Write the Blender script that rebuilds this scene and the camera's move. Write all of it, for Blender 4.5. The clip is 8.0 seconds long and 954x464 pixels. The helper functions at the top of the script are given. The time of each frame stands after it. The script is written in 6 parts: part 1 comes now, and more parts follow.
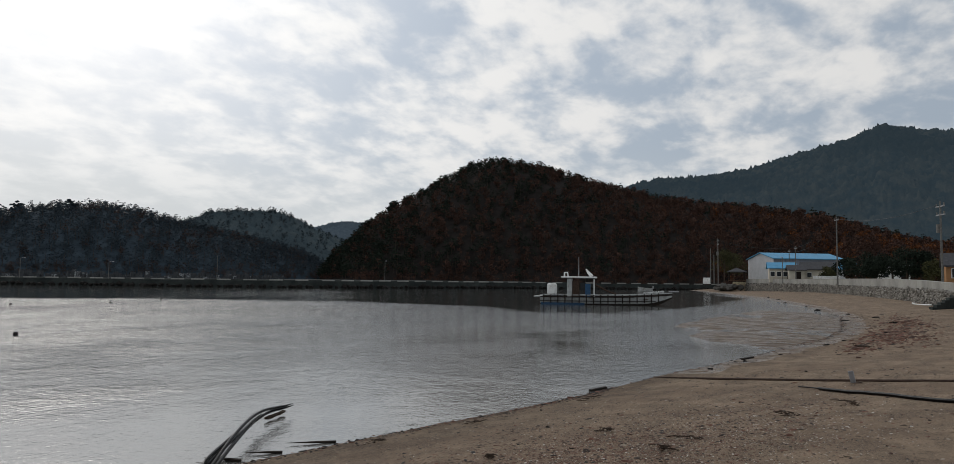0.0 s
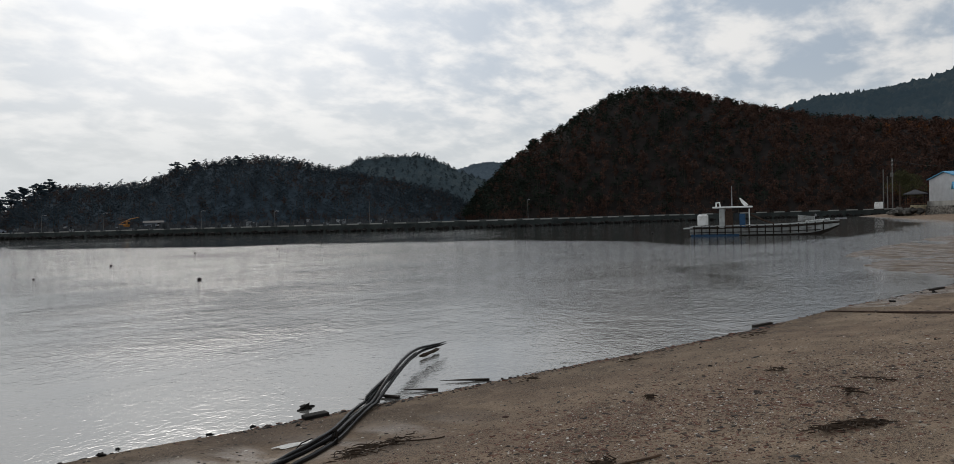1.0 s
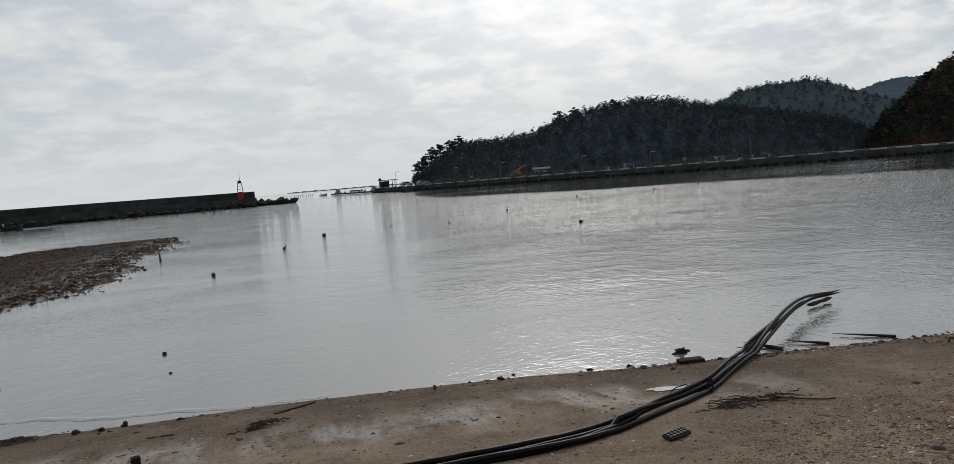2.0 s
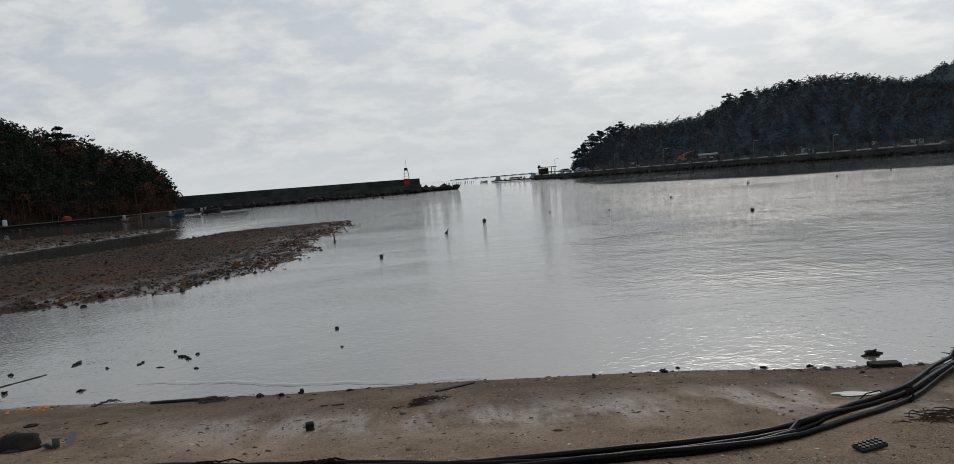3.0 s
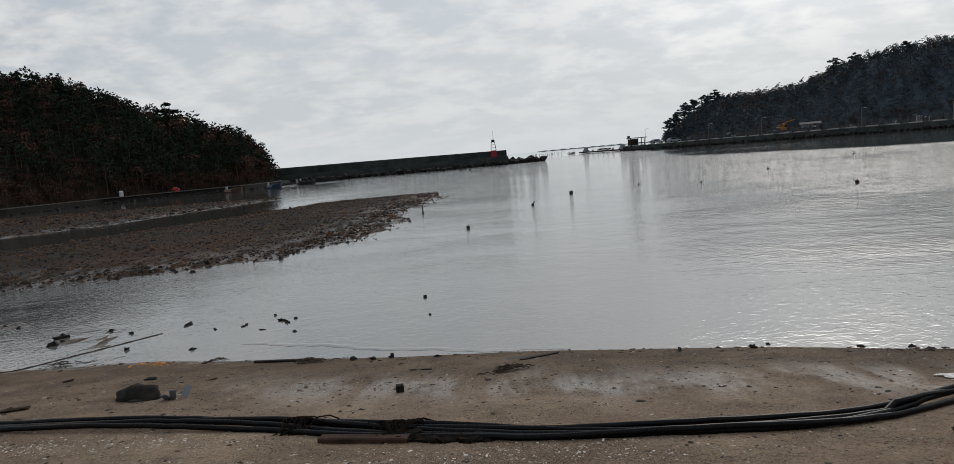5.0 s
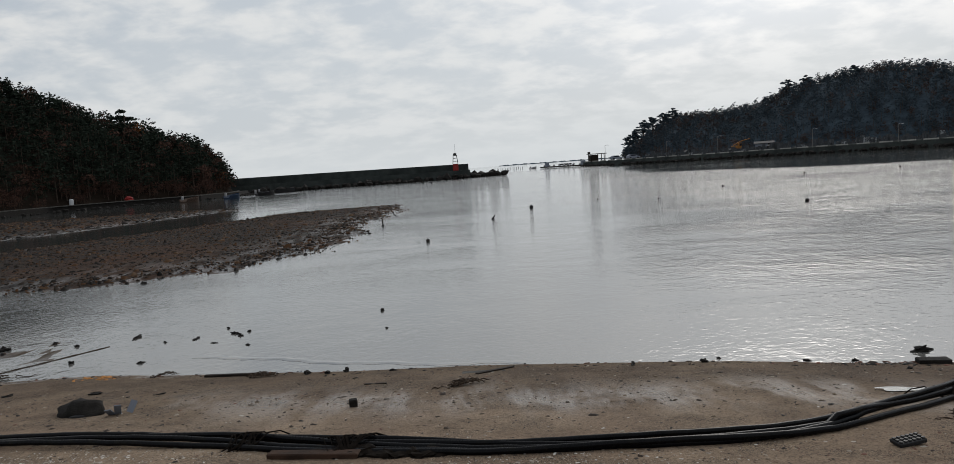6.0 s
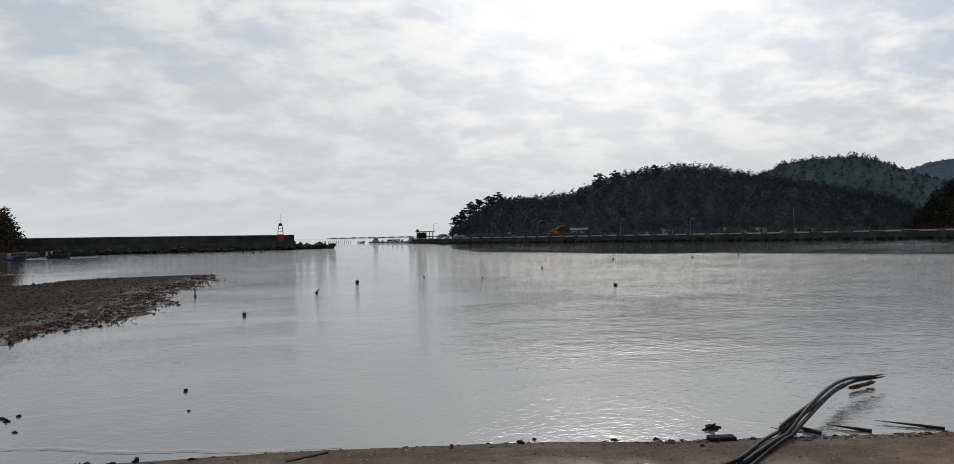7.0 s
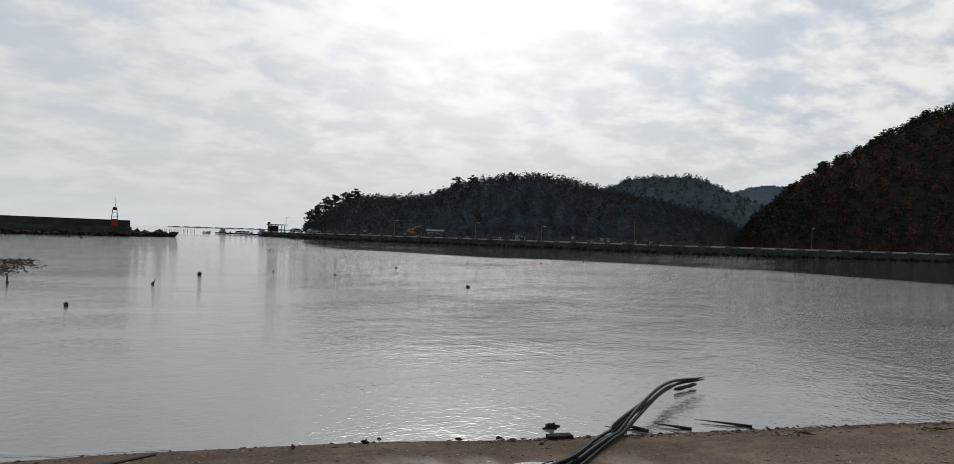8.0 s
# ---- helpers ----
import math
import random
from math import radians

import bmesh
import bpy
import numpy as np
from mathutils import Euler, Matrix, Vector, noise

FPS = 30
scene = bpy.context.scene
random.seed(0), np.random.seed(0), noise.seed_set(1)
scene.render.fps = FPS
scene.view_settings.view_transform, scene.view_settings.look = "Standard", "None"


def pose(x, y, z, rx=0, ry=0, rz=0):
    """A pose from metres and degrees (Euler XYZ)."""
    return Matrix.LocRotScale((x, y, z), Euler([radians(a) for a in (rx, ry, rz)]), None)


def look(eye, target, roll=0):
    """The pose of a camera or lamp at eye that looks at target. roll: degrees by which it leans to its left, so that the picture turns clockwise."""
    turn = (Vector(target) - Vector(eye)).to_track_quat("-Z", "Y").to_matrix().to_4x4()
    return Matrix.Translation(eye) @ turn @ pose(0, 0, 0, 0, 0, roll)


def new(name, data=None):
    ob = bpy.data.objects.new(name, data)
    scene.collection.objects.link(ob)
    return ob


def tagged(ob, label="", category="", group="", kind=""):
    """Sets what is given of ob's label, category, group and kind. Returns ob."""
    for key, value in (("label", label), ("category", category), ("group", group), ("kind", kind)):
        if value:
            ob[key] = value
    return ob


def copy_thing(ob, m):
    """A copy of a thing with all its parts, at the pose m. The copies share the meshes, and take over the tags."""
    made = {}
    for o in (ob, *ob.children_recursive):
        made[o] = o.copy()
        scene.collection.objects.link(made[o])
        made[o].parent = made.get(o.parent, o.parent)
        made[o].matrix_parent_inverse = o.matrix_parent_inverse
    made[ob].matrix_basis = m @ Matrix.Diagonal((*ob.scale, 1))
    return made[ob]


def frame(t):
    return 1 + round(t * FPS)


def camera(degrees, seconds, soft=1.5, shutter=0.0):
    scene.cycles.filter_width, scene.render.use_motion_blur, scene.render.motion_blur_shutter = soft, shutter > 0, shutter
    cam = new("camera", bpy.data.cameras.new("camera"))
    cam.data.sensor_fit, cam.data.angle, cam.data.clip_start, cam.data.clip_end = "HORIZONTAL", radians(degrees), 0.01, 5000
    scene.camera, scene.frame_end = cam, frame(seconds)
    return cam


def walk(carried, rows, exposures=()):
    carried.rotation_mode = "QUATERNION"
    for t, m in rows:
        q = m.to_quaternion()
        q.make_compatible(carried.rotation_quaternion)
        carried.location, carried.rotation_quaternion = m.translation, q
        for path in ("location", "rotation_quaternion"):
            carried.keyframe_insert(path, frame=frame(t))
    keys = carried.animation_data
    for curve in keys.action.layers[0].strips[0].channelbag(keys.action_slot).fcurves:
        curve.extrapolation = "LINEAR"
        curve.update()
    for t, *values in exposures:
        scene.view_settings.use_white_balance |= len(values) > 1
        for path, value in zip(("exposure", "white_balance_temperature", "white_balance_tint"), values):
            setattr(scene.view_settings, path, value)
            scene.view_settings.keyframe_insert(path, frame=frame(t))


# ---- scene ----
cam = camera(68.6, 8.0, 0.8)

PATH = [
    (0, (-0.281, -0.901, 2.371), (1.46, 0.075, 2.504), 0.7),
    (0.5, (-0.267, -0.807, 2.365), (1.46, 0.197, 2.472), 0.3),
    (0.7, (-0.15, -0.737, 2.357), (1.507, 0.38, 2.439), -1.3),
    (0.8, (-0.092, -0.703, 2.352), (1.523, 0.477, 2.387), -1.12),
    (1, (0.025, -0.633, 2.344), (1.536, 0.677, 2.302), -1.6),
    (1.2, (0.038, -0.66, 2.36), (1.392, 0.809, 2.27), -1.53),
    (1.5, (0.058, -0.701, 2.384), (1.144, 0.974, 2.262), -2.6),
    (1.7, (0.088, -0.667, 2.387), (0.989, 1.112, 2.239), -3.52),
    (2, (0.132, -0.617, 2.392), (0.769, 1.272, 2.237), -4.7),
    (2.2, (0.109, -0.512, 2.392), (0.604, 1.42, 2.251), -4.8),
    (3.5, (0.141, -0.478, 2.327), (0.238, 1.512, 2.149), -4.1),
    (4, (0.125, -0.533, 2.339), (0.124, 1.457, 2.133), -3.4),
    (5.5, (0.157, -0.594, 2.353), (0.093, 1.394, 2.14), -5.3),
    (6, (0.184, -0.6, 2.354), (0.241, 1.391, 2.17), -4.1),
    (6.5, (0.19, -0.561, 2.375), (0.487, 1.412, 2.24), -2.1),
    (7, (0.23, -0.524, 2.375), (0.78, 1.399, 2.384), -1.2),
    (7.5, (0.225, -0.562, 2.345), (0.991, 1.286, 2.372), 0.1),
    (8, (0.245, -0.494, 2.36), (1.174, 1.277, 2.371), 1.8),
]
walk(cam, [(t, look(e, g, r)) for t, e, g, r in PATH], exposures=[(0.0, 0.04), (1.5, 0.07), (3.5, 0.0), (4.2, 0.0), (5.5, 0.1), (8.0, 0.03)])

# ---- sky and light ----
SUN_AZ, SUN_EL = radians(27), radians(33)
world = bpy.data.worlds.new("world")
scene.world = world
world.use_nodes = True
SUN_DIR = Vector((math.sin(SUN_AZ) * math.cos(SUN_EL), math.cos(SUN_AZ) * math.cos(SUN_EL), math.sin(SUN_EL)))


class Nodes:
    """Short hand for building a node tree."""

    def __init__(self, tree):
        self.tree = tree

    def add(self, kind, **values):
        n = self.tree.nodes.new(kind)
        for k, v in values.items():
            if k == "operation":
                n.operation = v
            elif k == "blend_type":
                n.blend_type = v
            elif k == "data_type":
                n.data_type = v
            elif k == "attribute_name":
                n.attribute_name = v
            elif k == "sky_type":
                n.sky_type = v
        return n

    def plug(self, value, socket):
        if isinstance(value, bpy.types.NodeSocket):
            self.tree.links.new(value, socket)
        elif isinstance(value, (tuple, list)) and len(value) == 3 and socket.type == "RGBA":
            socket.default_value = (*value, 1)
        else:
            socket.default_value = value

    def math(self, op, a, b=0.0, c=None, clamp=False):
        n = self.add("ShaderNodeMath", operation=op)
        n.use_clamp = clamp
        self.plug(a, n.inputs[0])
        self.plug(b, n.inputs[1])
        if c is not None:
            self.plug(c, n.inputs[2])
        return n.outputs[0]

    def vmath(self, op, a, b):
        n = self.add("ShaderNodeVectorMath", operation=op)
        self.plug(a, n.inputs[0])
        self.plug(b, n.inputs[1])
        return n.outputs["Value"] if op == "DOT_PRODUCT" else n.outputs[0]

    def mix(self, f, a, b, blend="MIX"):
        n = self.add("ShaderNodeMix", data_type="RGBA", blend_type=blend)
        self.plug(f, n.inputs[0])
        self.plug(a, n.inputs[6])
        self.plug(b, n.inputs[7])
        return n.outputs[2]

    def ramp(self, f, lo, hi, a=0.0, b=1.0):
        n = self.add("ShaderNodeMapRange")
        n.interpolation_type = "SMOOTHSTEP"
        self.plug(f, n.inputs[0])
        for i, v in enumerate((lo, hi, a, b)):
            n.inputs[i + 1].default_value = v
        return n.outputs[0]

    def noise(self, vec, scale, detail=4.0, rough=0.55, distort=0.0, colour=False):
        n = self.add("ShaderNodeTexNoise")
        if vec is not None:
            self.plug(vec, n.inputs["Vector"])
        n.inputs["Scale"].default_value = scale
        n.inputs["Detail"].default_value = detail
        n.inputs["Roughness"].default_value = rough
        n.inputs["Distortion"].default_value = distort
        return n.outputs[1 if colour else 0]

    def scaled(self, vec, s, rz=0.0):
        n = self.add("ShaderNodeMapping")
        self.plug(vec, n.inputs[0])
        n.inputs["Rotation"].default_value = (0, 0, rz)
        n.inputs["Scale"].default_value = s
        return n.outputs[0]

    def bump(self, height, strength, dist, normal=None):
        n = self.add("ShaderNodeBump")
        n.inputs["Strength"].default_value = strength
        n.inputs["Distance"].default_value = dist
        self.plug(height, n.inputs["Height"])
        if normal is not None:
            self.plug(normal, n.inputs["Normal"])
        return n.outputs[0]


def build_sky():
    tree = world.node_tree
    tree.nodes.clear()
    k = Nodes(tree)
    way = k.add("ShaderNodeTexCoord").outputs["Generated"]
    split = k.add("ShaderNodeSeparateXYZ")
    k.plug(way, split.inputs[0])
    up = k.math("MAXIMUM", split.outputs[2], 0.0)
    flat = k.math("ADD", up, 0.30)
    join = k.add("ShaderNodeCombineXYZ")
    k.plug(k.math("DIVIDE", split.outputs[0], flat), join.inputs[0])
    k.plug(k.math("DIVIDE", split.outputs[1], flat), join.inputs[1])
    layer = join.outputs[0]
    big = k.noise(k.scaled(layer, (1.0, 1.3, 1.0), 0.5), 1.7, 3.0, 0.5, 0.2)
    mid = k.noise(k.scaled(layer, (1.0, 1.12, 1.0), 0.35), 5.2, 5.0, 0.52, 0.25)
    fine = k.noise(k.scaled(layer, (1.0, 1.2, 1.0), -0.2), 14.0, 4.0, 0.55, 0.2)
    body = k.math("ADD", k.math("MULTIPLY", big, 0.30), k.math("ADD", k.math("MULTIPLY", mid, 0.50), k.math("MULTIPLY", fine, 0.20)))
    cover = k.ramp(body, 0.415, 0.60)
    sky = k.add("ShaderNodeTexSky", sky_type="NISHITA")
    sky.sun_disc = False
    sky.sun_elevation, sky.sun_rotation = SUN_EL, SUN_AZ
    sky.dust_density = 3.0
    blue = k.mix(1.0, sky.outputs[0], (0.10, 0.10, 0.10), "MULTIPLY")
    # thin grey-blue cloud below brighter white cloud
    thin = k.mix(0.86, blue, (0.42, 0.49, 0.575))
    toward = k.math("MAXIMUM", k.vmath("DOT_PRODUCT", way, tuple(SUN_DIR)), 0.0)
    wide = k.math("POWER", toward, 3.0)
    near = k.math("POWER", toward, 14.0)
    core = k.math("POWER", toward, 40.0)
    gain = k.math("ADD", k.math("ADD", 0.80, k.math("MULTIPLY", core, 0.40)), k.math("ADD", k.math("MULTIPLY", wide, 0.28), k.math("MULTIPLY", near, 0.24)))
    white = k.mix(cover, thin, (0.85, 0.845, 0.835))
    lit = k.add("ShaderNodeVectorMath", operation="SCALE")
    k.plug(white, lit.inputs[0])
    k.plug(gain, lit.inputs["Scale"])
    # sea haze: thin over the land, deeper over the open water
    seaward = k.ramp(k.vmath("DOT_PRODUCT", way, (-0.20, 0.98, 0.0)), 0.80, 0.99)
    low = k.ramp(up, 0.0, 0.20, 0.92, 0.0)
    deep = k.math("MULTIPLY", seaward, k.ramp(up, 0.05, 0.62, 0.66, 0.0))
    haze = k.math("MAXIMUM", low, deep)
    out = k.mix(haze, lit.outputs[0], (0.605, 0.635, 0.65))
    bg = k.add("ShaderNodeBackground")
    k.plug(out, bg.inputs[0])
    bg.inputs[1].default_value = 1.0
    end = k.add("ShaderNodeOutputWorld")
    k.plug(bg.outputs[0], end.inputs[0])


build_sky()
sun = new("sun", bpy.data.lights.new("sun", "SUN"))
sun.data.energy, sun.data.angle, sun.data.color = 0.55, radians(24), (1.0, 0.95, 0.88)
sun.matrix_world = look(SUN_DIR * 50, (0, 0, 0))


# ---- materials ----
def material(name):
    m = bpy.data.materials.new(name)
    m.use_nodes = True
    k = Nodes(m.node_tree)
    k.shader = m.node_tree.nodes["Principled BSDF"]
    k.place = k.add("ShaderNodeNewGeometry").outputs["Position"]
    k.local = k.add("ShaderNodeTexCoord").outputs["Object"]
    return m, k


def simple(name, colour, rough=0.7, metal=0.0, vary=0.35, scale=6.0, bump=0.3, dist=0.01, stain=None, spec=0.2):
    """A painted or raw surface with grain, blotches and relief."""
    m, k = material(name)
    one = k.noise(k.local, scale, 5.0)
    two = k.noise(k.local, scale * 9.0, 3.0)
    dark = tuple(c * (1 - vary) for c in colour)
    light = tuple(min(1, c * (1 + vary * 0.6)) for c in colour)
    col = k.mix(k.ramp(one, 0.3, 0.7), dark, light)
    if stain:
        col = k.mix(k.ramp(k.noise(k.local, scale * 0.6, 6.0, 0.65), 0.52, 0.68), col, stain)
    col = k.mix(k.math("MULTIPLY", two, 0.35), col, dark)
    k.plug(col, k.shader.inputs["Base Color"])
    k.shader.inputs["Metallic"].default_value = metal
    k.shader.inputs["Specular IOR Level"].default_value = spec
    k.plug(k.ramp(two, 0.2, 0.8, max(0.05, rough - 0.12), min(1, rough + 0.12)), k.shader.inputs["Roughness"])
    k.plug(k.bump(two, bump, dist), k.shader.inputs["Normal"])
    return m


def leafy(name, dark, light, place_scale=0.12):
    """Foliage: every blade a little different, and slow drifts of colour through the wood."""
    m, k = material(name)
    rnd = k.add("ShaderNodeNewGeometry").outputs["Random Per Island"]
    col = k.mix(rnd, dark, light)
    drift = k.noise(k.place, place_scale, 3.0)
    col = k.mix(k.ramp(drift, 0.35, 0.65), col, k.mix(0.5, col, tuple(c * 0.45 for c in dark)))
    k.plug(col, k.shader.inputs["Base Color"])
    k.shader.inputs["Roughness"].default_value = 0.85
    k.shader.inputs["Specular IOR Level"].default_value = 0.03
    return m


def make_sand():
    m, k = material("sand")
    att = k.add("ShaderNodeAttribute", attribute_name="ground_kind")
    rgb = k.add("ShaderNodeSeparateColor")
    k.plug(att.outputs["Color"], rgb.inputs[0])
    wet, gravel, land = rgb.outputs[0], rgb.outputs[1], rgb.outputs[2]
    broad = k.noise(k.place, 0.55, 5.0, 0.6)
    patch = k.noise(k.place, 2.3, 6.0, 0.62, 0.4)
    grit = k.noise(k.place, 60.0, 3.0, 0.7)
    grain = k.noise(k.place, 260.0, 2.0, 0.7)
    dry = k.mix(k.ramp(broad, 0.35, 0.65), (0.215, 0.150, 0.101), (0.300, 0.220, 0.150))
    dry = k.mix(k.ramp(patch, 0.46, 0.64, 0, 0.34), dry, (0.108, 0.070, 0.045))
    speck = k.noise(k.place, 110.0, 2.0, 0.6)
    gritty = k.ramp(k.noise(k.scaled(k.place, (1.0, 1.6, 1.0), 0.2), 1.1, 5.0, 0.65, 0.3), 0.40, 0.62)
    dry = k.mix(k.ramp(grit, 0.50, 0.62, 0, 0.7), dry, (0.072, 0.052, 0.038))
    clod = k.noise(k.place, 24.0, 4.0, 0.7)
    dry = k.mix(k.ramp(clod, 0.55, 0.66, 0, 0.55), dry, (0.075, 0.052, 0.037))
    dry = k.mix(k.ramp(clod, 0.44, 0.32, 0, 0.4), dry, (0.36, 0.285, 0.20))
    dry = k.mix(k.math("MULTIPLY", gritty, k.ramp(speck, 0.50, 0.57, 0, 0.9)), dry, (0.022, 0.016, 0.012))
    dry = k.mix(k.ramp(grain, 0.60, 0.74, 0, 0.5), dry, (0.40, 0.35, 0.28))
    damp = k.mix(1.0, dry, (0.62, 0.61, 0.60), "MULTIPLY")
    streak = k.noise(k.scaled(k.place, (1.6, 0.55, 1.0), 0.15), 1.3, 4.0, 0.6, 0.2)
    sheen = att.outputs["Alpha"]
    film = k.math("MULTIPLY", sheen, k.ramp(streak, 0.36, 0.62), clamp=True)
    col = k.mix(wet, dry, damp)
    stones = k.noise(k.place, 5.0, 6.0, 0.7)
    rust = k.noise(k.place, 0.16, 4.0, 0.6)
    bed = k.mix(k.ramp(stones, 0.38, 0.66), (0.009, 0.007, 0.006), (0.030, 0.020, 0.013))
    bed = k.mix(k.ramp(rust, 0.46, 0.62, 0, 0.75), bed, k.mix(k.ramp(stones, 0.3, 0.7), (0.026, 0.012, 0.006), (0.072, 0.031, 0.013)))
    col = k.mix(gravel, col, bed)
    grass = k.mix(k.ramp(patch, 0.4, 0.6), (0.08, 0.075, 0.04), (0.19, 0.16, 0.10))
    col = k.mix(land, col, grass)
    k.plug(col, k.shader.inputs["Base Color"])
    gloss = k.math("SUBTRACT", 0.92, k.math("MULTIPLY", film, 0.72))
    k.plug(gloss, k.shader.inputs["Roughness"])
    k.plug(k.math("MULTIPLY", k.math("ADD", 0.25, k.math("MULTIPLY", film, 0.45)), k.math("SUBTRACT", 1.0, k.math("MULTIPLY", gravel, 0.35))), k.shader.inputs["Specular IOR Level"])
    n1 = k.bump(patch, 0.35, 0.05)
    n2 = k.bump(stones, 0.5, 0.06, n1)
    n3 = k.bump(k.math("ADD", grit, clod), 0.7, 0.02, n1)
    pick = k.add("ShaderNodeMix", data_type="VECTOR")
    k.plug(gravel, pick.inputs[0])
    k.plug(n3, pick.inputs[4])
    k.plug(n2, pick.inputs[5])
    k.plug(pick.outputs[1], k.shader.inputs["Normal"])
    return m


def make_water():
    m, k = material("sea_water")
    # silty water; ripples in wind lanes, at three sizes
    lane = k.noise(k.scaled(k.place, (0.5, 1.0, 1.0), 0.35), 0.035, 4.0, 0.6)
    cat = k.noise(k.scaled(k.place, (0.55, 1.0, 1.0), 0.2), 0.22, 4.0, 0.6, 0.5)
    depth = k.add("ShaderNodeAttribute", attribute_name="depth").outputs["Fac"]
    cloud = k.ramp(k.noise(k.place, 0.2, 3.0), 0.3, 0.7, -0.1, 0.1)
    col = k.mix(k.math("ADD", depth, cloud, clamp=True), (0.150, 0.145, 0.134), (0.045, 0.048, 0.046))
    k.plug(col, k.shader.inputs["Base Color"])
    k.shader.inputs["IOR"].default_value = 2.5
    k.shader.inputs["Roughness"].default_value = 0.04
    swell = k.noise(k.scaled(k.place, (0.7, 0.9, 1.0), 0.5), 0.45, 2.0, 0.5, 0.3)
    long = k.noise(k.scaled(k.place, (1.7, 1.3, 1.0), 0.25), 1.3, 3.0, 0.55, 0.4)
    short = k.noise(k.scaled(k.place, (1.6, 1.8, 1.0), -0.12), 4.5, 3.0, 0.55, 0.3)
    tiny = k.noise(k.scaled(k.place, (1.2, 1.6, 1.0), 0.3), 15.0, 3.0, 0.55)
    ruffle = k.add("ShaderNodeAttribute", attribute_name="ruffle").outputs["Fac"]
    calm = k.math("MULTIPLY", ruffle, k.math("MULTIPLY", k.ramp(lane, 0.38, 0.62, 0.5, 1.0), k.ramp(cat, 0.36, 0.60, 0.62, 1.12)))
    hsum = k.math("ADD", k.math("MULTIPLY", swell, 0.008), k.math("MULTIPLY", long, 0.015))
    hsum = k.math("ADD", hsum, k.math("ADD", k.math("MULTIPLY", short, 0.013), k.math("MULTIPLY", tiny, 0.0042)))
    k.plug(k.bump(k.math("MULTIPLY", hsum, calm), 1.0, 1.0), k.shader.inputs["Normal"])
    return m


def make_concrete(name, a, b, joint=0.0):
    m, k = material(name)
    big = k.noise(k.place, 0.35, 5.0, 0.6)
    small = k.noise(k.place, 5.0, 5.0, 0.65)
    run = k.noise(k.scaled(k.place, (0.5, 0.5, 0.12)), 0.9, 4.0, 0.6)
    col = k.mix(k.ramp(big, 0.3, 0.7), a, b)
    col = k.mix(k.ramp(run, 0.5, 0.8, 0, 0.3), col, tuple(c * 0.5 for c in a))
    col = k.mix(k.ramp(small, 0.55, 0.75, 0, 0.5), col, tuple(c * 0.6 for c in a))
    k.plug(col, k.shader.inputs["Base Color"])
    k.shader.inputs["Roughness"].default_value = 0.9
    k.shader.inputs["Specular IOR Level"].default_value = 0.08
    k.plug(k.bump(small, 0.4, 0.03), k.shader.inputs["Normal"])
    return m


def make_hazed_wood(name, a, b, haze_glow, amount, scale):
    """Wooded slopes, with kilometres of air painted on as a blue emission."""
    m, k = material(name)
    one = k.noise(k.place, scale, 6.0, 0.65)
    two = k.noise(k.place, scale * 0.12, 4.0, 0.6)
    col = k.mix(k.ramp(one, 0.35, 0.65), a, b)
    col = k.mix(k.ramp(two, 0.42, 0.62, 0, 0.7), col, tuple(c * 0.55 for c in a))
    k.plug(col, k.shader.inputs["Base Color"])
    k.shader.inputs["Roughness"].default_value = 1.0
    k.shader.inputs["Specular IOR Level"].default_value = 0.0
    k.plug(haze_glow, k.shader.inputs["Emission Color"])
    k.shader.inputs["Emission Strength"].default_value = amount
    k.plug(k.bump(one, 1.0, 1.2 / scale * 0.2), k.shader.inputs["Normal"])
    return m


SAND = make_sand()
WATER = make_water()
CONCRETE = make_concrete("concrete", (0.22, 0.22, 0.205), (0.34, 0.335, 0.31))
PALE_CONCRETE = make_concrete("pale_concrete", (0.25, 0.245, 0.225), (0.38, 0.37, 0.34))
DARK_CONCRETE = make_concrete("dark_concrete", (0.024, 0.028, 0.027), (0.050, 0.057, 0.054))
ROCK = simple("rock", (0.11, 0.105, 0.095), 0.85, 0, 0.5, 2.0, 0.6, 0.05)
DARK_ROCK = simple("wet_dark_rock", (0.020, 0.018, 0.016), 0.75, 0, 0.5, 8.0, 0.6, 0.02, spec=0.12)
WALL_STONE = simple("wall_stone", (0.27, 0.25, 0.22), 0.85, 0, 0.5, 1.5, 0.5, 0.03)
RUBBER = simple("black_rubber", (0.004, 0.004, 0.005), 0.26, 0, 0.4, 14.0, 0.08, 0.002, stain=(0.009, 0.008, 0.006), spec=0.10)
DARK_PLASTIC = simple("black_plastic", (0.014, 0.014, 0.015), 0.5, spec=0.3)
WEED = simple("dry_seaweed", (0.05, 0.032, 0.02), 0.8, 0, 0.5, 20.0)
ROPE = simple("tarred_rope", (0.012, 0.009, 0.007), 0.85, 0, 0.5, 30.0, spec=0.05)
WOOD = simple("old_wood", (0.11, 0.065, 0.04), 0.8, 0, 0.5, 9.0, 0.4, 0.01)
SODDEN = simple("sodden_timber", (0.045, 0.024, 0.015), 0.8, 0, 0.5, 9.0, 0.5, 0.01)
DARK_WOOD = simple("wet_wood", (0.024, 0.018, 0.014), 0.7, 0, 0.5, 9.0, spec=0.12)
